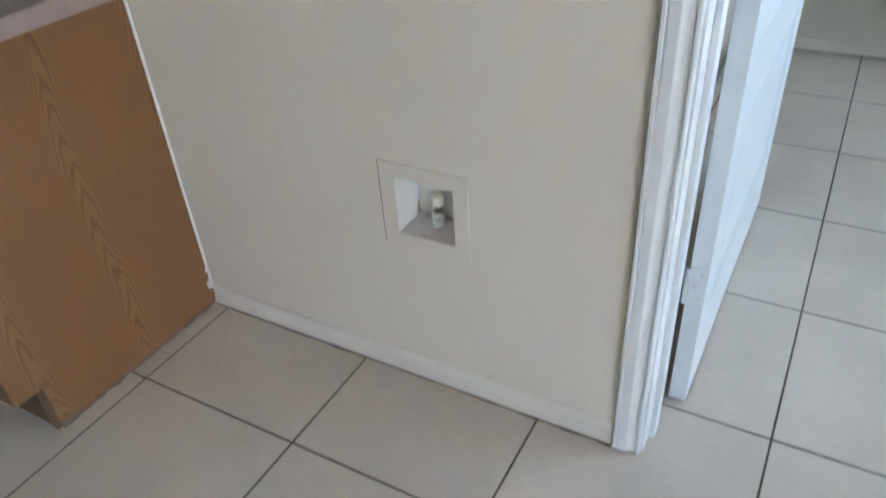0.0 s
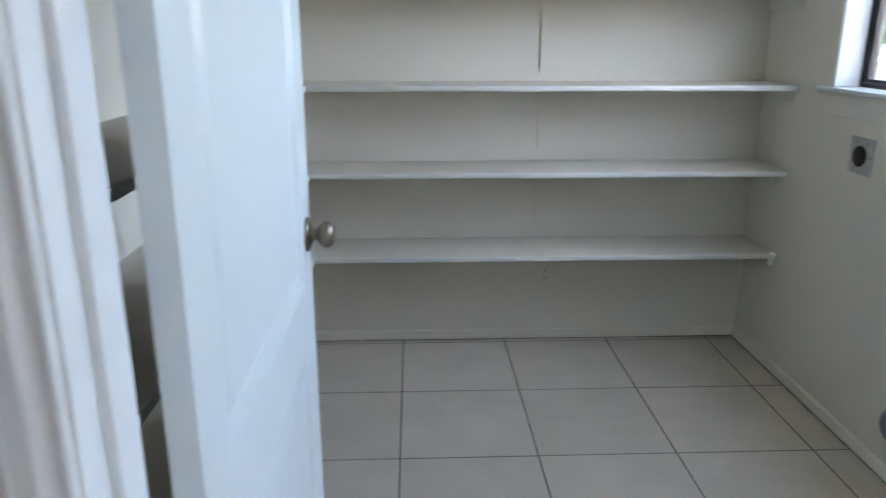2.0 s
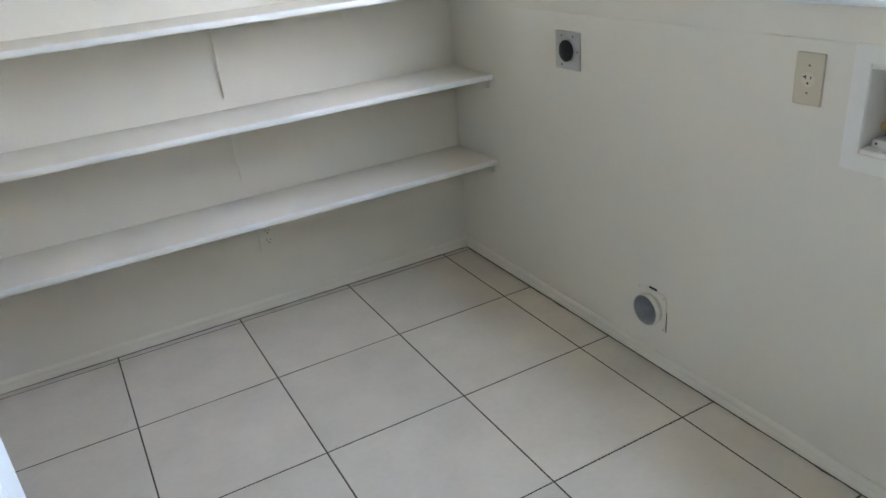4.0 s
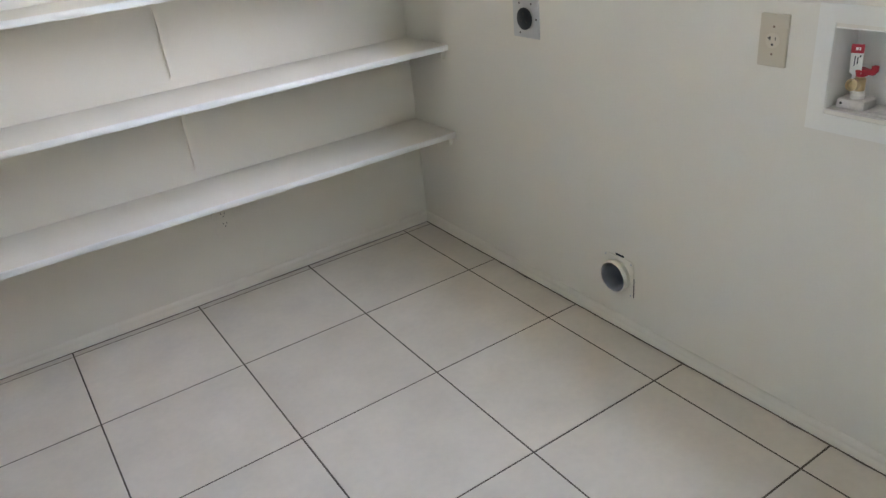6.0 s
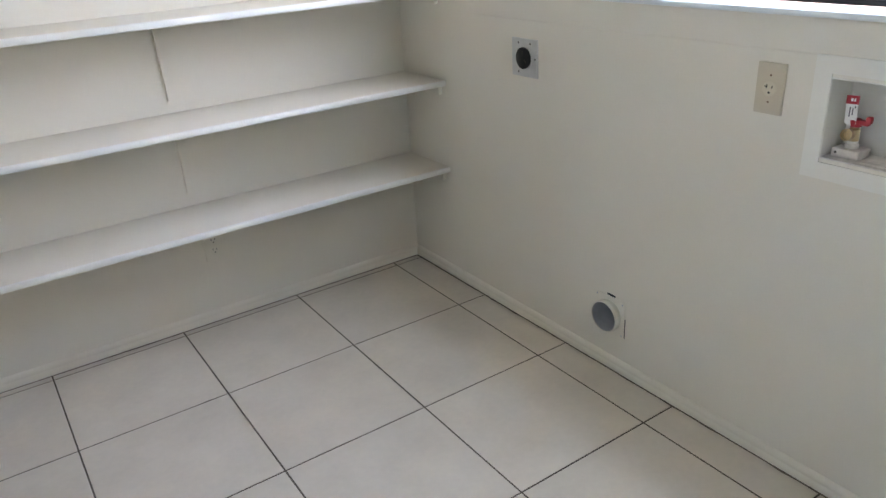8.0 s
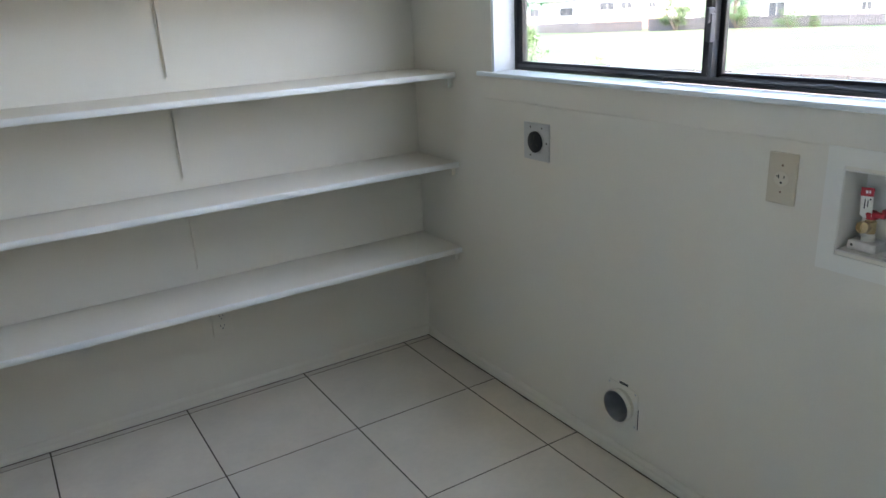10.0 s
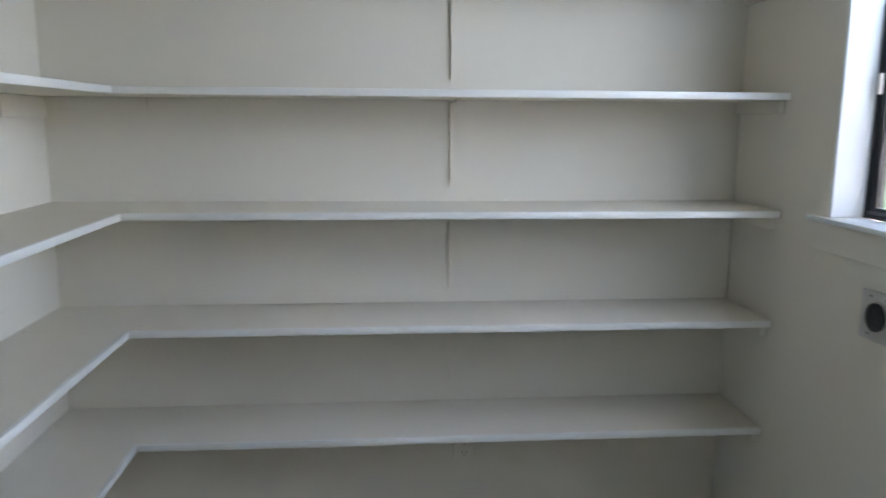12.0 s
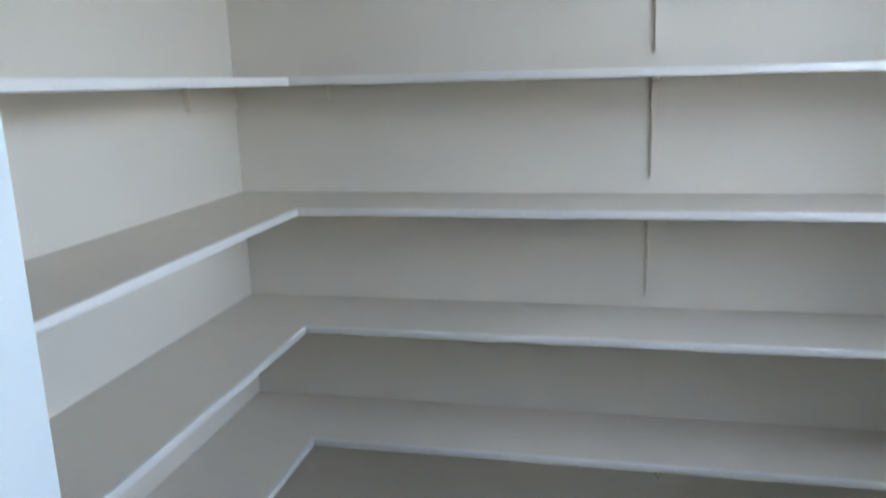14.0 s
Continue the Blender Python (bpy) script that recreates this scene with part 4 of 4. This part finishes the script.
# ---- outdoors ----
def build_outdoors():
    # one sheet of field: level by the house, falling away, then level again
    bm = bmesh.new()
    xs = [-300, -40, -8, 2.2, 6, 12, 17, 30, 50, 80, 110, 140, 300, 900, 2500]
    ys = [-2500, -600, -120, -40, -12, -4, 0, 8, 16, 30, 50, 80, 120, 200, 600, 2500]

    def height(x, y):
        far = math.hypot(max(x - 2, 0.0), max(y, 0.0))
        return GZ - 3.5 * min(1.0, max(0.0, (far - 17) / 93.0)) ** 1.0
    g = {(i, j): bm.verts.new((x, y, height(x, y))) for i, x in enumerate(xs) for j, y in enumerate(ys)}
    for i in range(len(xs) - 1):
        for j in range(len(ys) - 1):
            bm.faces.new((g[i, j], g[i + 1, j], g[i + 1, j + 1], g[i, j + 1]))
    structure("ground", bm, GRASS, "sunlit grassy field falling away from the house", "ground", smooth=True)
    def polar(az, r, z=None):
        x, y = 0.5 + r * math.cos(radians(az)), -2.47 + r * math.sin(radians(az))
        return Vector((x, y, height(x, y) if z is None else z))

    rnd = random.Random(9)
    bm = bmesh.new()
    inner, outer = [], []
    for k in range(46):
        az = -60 + k * 2.6
        far = (18.6 if az < 38 else 18.6 - (az - 38) * 0.55) + rnd.uniform(-0.9, 0.9)
        inner.append(bm.verts.new(polar(az, 3.0, GZ + 0.015)))
        outer.append(bm.verts.new(polar(az, max(far, 6.0), GZ + 0.015)))
    for a, b, c, d in zip(inner, outer, outer[1:], inner[1:]):
        bm.faces.new((a, b, c, d))
    structure("pavement", bm, GRAVEL, "pale gravel yard beside the house", "ground")

    # low timber edging between yard and field
    for a0, a1, r0, r1 in ((50.3, 45.0, 20.6, 19.8), (43.8, 36.5, 18.6, 17.6), (35.0, 26.0, 17.2, 16.2)):
        p, q = polar(a0, r0), polar(a1, r1)
        ln = (q - p).length
        ang = math.degrees(math.atan2(q.y - p.y, q.x - p.x))
        e = thing("timber_edging", pose(p.x, p.y, GZ, 0, 0, ang), "weathered grey timber edging beside the yard", "edging", "yard edging")
        for k in range(3):
            part("sleeper", boxes((k * ln / 3, -0.06, -0.05, (k + 1) * ln / 3 - 0.03, 0.06, 0.11 + 0.015 * (k % 2)), bevel=0.012), TIMBER, e)

    # far fences, board by board
    def fence(a0, a1, r0, r1, h, mat, label, bw=0.30):
        p, q = polar(a0, r0), polar(a1, r1)
        ln = (q - p).length
        ang = math.degrees(math.atan2(q.y - p.y, q.x - p.x))
        f = thing("fence", pose(p.x, p.y, min(p.z, q.z), 0, 0, ang), label, "fence")
        part("rail", boxes((0, 0.03, h * 0.75, ln, 0.10, h * 0.75 + 0.1)), mat, f)
        part("rail", boxes((0, 0.03, h * 0.22, ln, 0.10, h * 0.22 + 0.1)), mat, f)
        n = int(ln / bw)
        meshes = []
        for k in range(3):
            me = bpy.data.meshes.new("board")
            bm = boxes((0.01, -0.015, -0.1, bw - 0.015, 0.02, h - 0.03 * k))
            bm.to_mesh(me)
            bm.free()
            me.materials.append(mat)
            meshes.append(me)
        for k in range(n):
            b = new("board", meshes[k * 7 % 3])
            b.parent = f
            b.matrix_basis = Matrix.Translation((k * bw, 0, 0))
    fence(42.6, 24.0, 108, 100, 1.7, FENCEW, "weathered grey board fence across the field")
    fence(52.0, 42.9, 116, 112, 1.5, FENCEW, "low grey board fence across the field")
    fence(46.5, 41.2, 122, 119, 2.9, FENCEO, "orange-brown board fence by the houses")

    # houses beyond the fences
    def house(az, r, w, dpt, eave, rise, turn, wins, label):
        p = polar(az, r)
        h = thing("house", pose(p.x, p.y, p.z - 0.2, 0, 0, turn), label, "house", "far houses")
        part("wall", boxes((-w / 2, 0, 0, w / 2, dpt, eave)), HOUSEW, h, "pale siding walls")
        bm = bmesh.new()
        o = 0.6
        prism(bm, [(-o, eave - 0.05), (dpt + o, eave - 0.05), (dpt + o, eave + 0.12), (dpt / 2, eave + rise), (-o, eave + 0.12)], pose(-w / 2 - o, 0, 0, 90, 0, 90), w + 2 * o)
        part("roof", bm, HOUSER, h, "low grey gable roof")
        # thin dark strip drawn along the front eave
        part("eave_strip", boxes((-w / 2 - o, -o - 0.10, eave - 0.02, w / 2 + o, -o, eave + 0.11)), BRONZEL, h, "dark strip along the eave")
        for x, z, ww, hh in wins:
            wd = part("window", frame_ring(bmesh.new(), x - ww / 2 - 0.12, z - 0.12, x + ww / 2 + 0.12, z + hh + 0.12, 0.12, 0.001, 0.06, pose(0, 0, 0, 90, 0, 0)), HOUSEW, h)
            part("pane", boxes((x - ww / 2, -0.03, z, x - 0.03, -0.004, z + hh), (x + 0.03, -0.03, z, x + ww / 2, -0.004, z + hh)), HOUSEG, wd)
    two = ((-5.0, 5.8, 1.3, 1.2), (5.3, 5.8, 1.4, 1.3), (-5.0, 3.0, 2.3, 1.2), (-1.9, 3.1, 1.6, 1.1), (2.1, 3.1, 1.0, 0.9))
    house(43.3, 128, 19, 9, 7.6, 1.5, -45, two, "pale two-storey house with shallow roof beyond the field")
    house(49.5, 136, 14, 9, 4.6, 1.4, -45, ((-3.0, 2.2, 1.6, 1.3), (2.5, 2.2, 2.2, 1.3)), "pale low house with grey roof beyond the fence")
    house(29.8, 112, 21, 10, 4.0, 1.2, -58, ((-8.5, 1.2, 1.9, 2.2), (2.0, 2.1, 1.1, 1.0), (7.0, 2.0, 1.6, 1.2)), "pale single-storey house with grey roof")
    house(56.5, 140, 15, 9, 6.0, 1.6, -36, ((-3.0, 4.0, 1.5, 1.3), (3.0, 4.0, 1.5, 1.3)), "pale two-storey house far across the field")

    # leaves in clumps
    def leaf_cloud(bm, c, rad, n, size, rn):
        for _ in range(n):
            while True:
                q = Vector((rn.uniform(-1, 1), rn.uniform(-1, 1), rn.uniform(-1, 1)))
                if q.length < 1:
                    break
            q = Vector(c) + Vector((q.x * rad[0], q.y * rad[1], q.z * rad[2]))
            t = Euler((rn.uniform(-1, 1), rn.uniform(-1, 1), rn.uniform(0, 6.3))).to_matrix()
            s = size * rn.uniform(0.6, 1.3)
            v = [bm.verts.new(q + t @ Vector(k)) for k in ((-s, 0, 0), (0, -s * 0.42, 0.1 * s), (s, 0, 0), (0, s * 0.42, 0.1 * s))]
            bm.faces.new(v)

    def limb(bm, a, b, ra, rb):
        a, b = Vector(a), Vector(b)
        m = Matrix.Translation(a) @ (b - a).to_track_quat("Z", "Y").to_matrix().to_4x4()
        lathe(bm, [(ra, 0), ((ra + rb) / 2, (b - a).length * 0.5), (rb, (b - a).length)], 8, m)

    def shrub(az, r, h, w, seed, label, mat=None, n=20, leaves=170):
        mat = mat or LEAFY
        rn = random.Random(seed)
        p = polar(az, r)
        s = thing("shrub", p, label, "shrub", "field shrubs")
        bm = bmesh.new()
        for k in range(6):
            a = k * 1.05
            limb(bm, (0, 0, -0.1), (w * 0.3 * math.cos(a), w * 0.3 * math.sin(a), h * rn.uniform(0.5, 0.85)), 0.03 * h, 0.008 * h)
        part("stems", bm, BARK, s)
        bm = bmesh.new()
        for k in range(n):
            a, z = rn.uniform(0, 6.3), rn.uniform(0.15, 0.95)
            rr = w * 0.42 * math.sin(math.pi * (0.15 + 0.75 * z)) * rn.uniform(0.5, 1.0)
            leaf_cloud(bm, (rr * math.cos(a), rr * math.sin(a), z * h), (w * 0.2, w * 0.2, h * 0.14), leaves, 0.024 * h + 0.012, rn)
        part("foliage", bm, mat, s)
    shrub(51.4, 19.5, 1.1, 1.0, 1, "loose green shrub at the yard edge", LEAFP, 26, 75)
    shrub(40.7, 106, 5.0, 4.6, 2, "dense green bush before the grey fence")
    shrub(36.6, 103, 2.7, 3.4, 3, "round green bush before the grey fence")
    shrub(33.2, 99, 2.4, 3.7, 4, "low green bush before the fence")
    shrub(31.7, 99, 1.4, 1.6, 5, "small green bush before the fence")
    shrub(46.3, 19.3, 0.36, 0.7, 6, "small weed clump at the timber edging", LEAFP, 12, 30)

    # young tree close to the window, seen by its outer branches
    def tree(az, r, trunk, crown, size, seed, label, n=40, leaves=130):
        rn = random.Random(seed)
        p = polar(az, r)
        t = thing("tree", p, label, "tree")
        bm = bmesh.new()
        limb(bm, (0, 0, -0.2), (0.1, 0.05, trunk), 0.13 * size, 0.09 * size)
        limb(bm, (0.1, 0.05, trunk), (0.0, -0.1, trunk + crown * 0.75), 0.09 * size, 0.03 * size)
        tips = []
        for k in range(n):
            a = k * 2.4
            z0 = trunk * 0.75 + crown * 0.75 * k / n
            out = crown * rn.uniform(0.30, 0.50) * (1.0 - 0.3 * k / n)
            mid = (out * 0.5 * math.cos(a), out * 0.5 * math.sin(a), z0 + crown * 0.06)
            tip = (out * math.cos(a + 0.2), out * math.sin(a + 0.2), z0 + crown * rn.uniform(-0.08, 0.10))
            limb(bm, (0.05, 0.0, z0), mid, 0.028 * size, 0.016 * size)
            limb(bm, mid, tip, 0.016 * size, 0.005 * size)
            tips.append((mid, tip))
        part("trunk", bm, BARK, t)
        bm = bmesh.new()
        for mid, tip in tips:
            mid, tip = Vector(mid), Vector(tip)
            for f in (0.35, 0.75, 1.05):
                c = mid.lerp(tip, f)
                leaf_cloud(bm, c, (0.075 * crown, 0.075 * crown, 0.045 * crown), leaves, 0.022 * size + 0.012, rn)
        part("crown", bm, LEAF, t)
    tree(63.8, 9.0, 2.0, 5.0, 0.8, 21, "leafy young tree growing near the window", 110, 420)
    tree(36.8, 170, 3.0, 6.5, 3.0, 22, "green tree behind the far roofs", 34, 150)


build_outdoors()


# ---- floor tiles, last ----
def build_floor():
    G, Z, TY = 0.0048, 0.006, 0.4583
    floor = structure("floor", boxes((KX0 - 0.12, KY - 0.12, -0.30, KX1 + 0.12, YL, -0.0013), (XW - 0.12, YL, -0.30, XE + 0.15, YN + 0.12, -0.0013)), GROUT, "dark grouted floor of large cream tiles", "floor")

    def tile_mesh(w, d):
        me = bpy.data.meshes.new("tile")
        c = min(0.0016, w * 0.2, d * 0.2)
        rings = []
        for inset, z in ((0.0, -Z), (0.0, -c * 0.8), (c * 0.35, -c * 0.25), (c, 0.0)):
            rings.append([(x, y, z) for x, y in ((inset, inset), (w - inset, inset), (w - inset, d - inset), (inset, d - inset))])
        verts = [v for r in rings for v in r]
        faces = [(12, 13, 14, 15)]
        for k in range(3):
            for i in range(4):
                j = (i + 1) % 4
                faces.append((k * 4 + i, k * 4 + j, k * 4 + 4 + j, k * 4 + 4 + i))
        me.from_pydata(verts, [], faces)
        me.materials.append(TILE)
        return me
    cache = {}
    rn = random.Random(11)

    def lay(x0, y0, x1, y1):
        if x1 - x0 < 0.008 or y1 - y0 < 0.006:
            return
        key = (round(x1 - x0, 4), round(y1 - y0, 4))
        if key not in cache:
            cache[key] = tile_mesh(*key)
        t = new("tile", cache[key])
        t.parent = floor
        t.matrix_basis = Matrix.Translation((x0, y0, rn.uniform(-0.0004, 0.0002)))

    def line(i):
        """Where the i-th joint runs; one was laid a little off."""
        return i * T + (0.006 if i == 1 else 0.0)

    def field(ax, ay, bx, by):
        """Tiles of the common grid, cut to the rectangle from a to b."""
        for i in range(math.floor(ax / T) - 1, math.ceil(bx / T) + 1):
            for j in range(math.floor(ay / TY) - 1, math.ceil(by / TY) + 1):
                lay(max(ax, line(i) + G / 2), max(ay, j * TY + G / 2), min(bx, line(i + 1) - G / 2), min(by, (j + 1) * TY - G / 2))
    row = -6 * TY + G / 2
    field(XW - 0.05, row + TY, XE + 0.05, -0.001)
    field(KX0 + 0.004, KY + 0.004, KX1 - 0.004, row - G)
    # the row that runs through under the wall and the doorway
    for i in range(math.floor(KX0 / T) - 1, math.ceil(KX1 / T) + 1):
        inside = line(i + 1) > XW and line(i) < XE
        lay(max(KX0 + 0.004, line(i) + G / 2), row, min(KX1 - 0.004, line(i + 1) - G / 2), row + TY - G if inside else YL - 0.03)
    # thin strip pieces along the north wall
    for i in range(-1, 5):
        lay(max(XW - 0.05, line(i) + G / 2), 0.0020, min(XE - 0.008, line(i + 1) - G / 2), 0.0285)


build_floor()
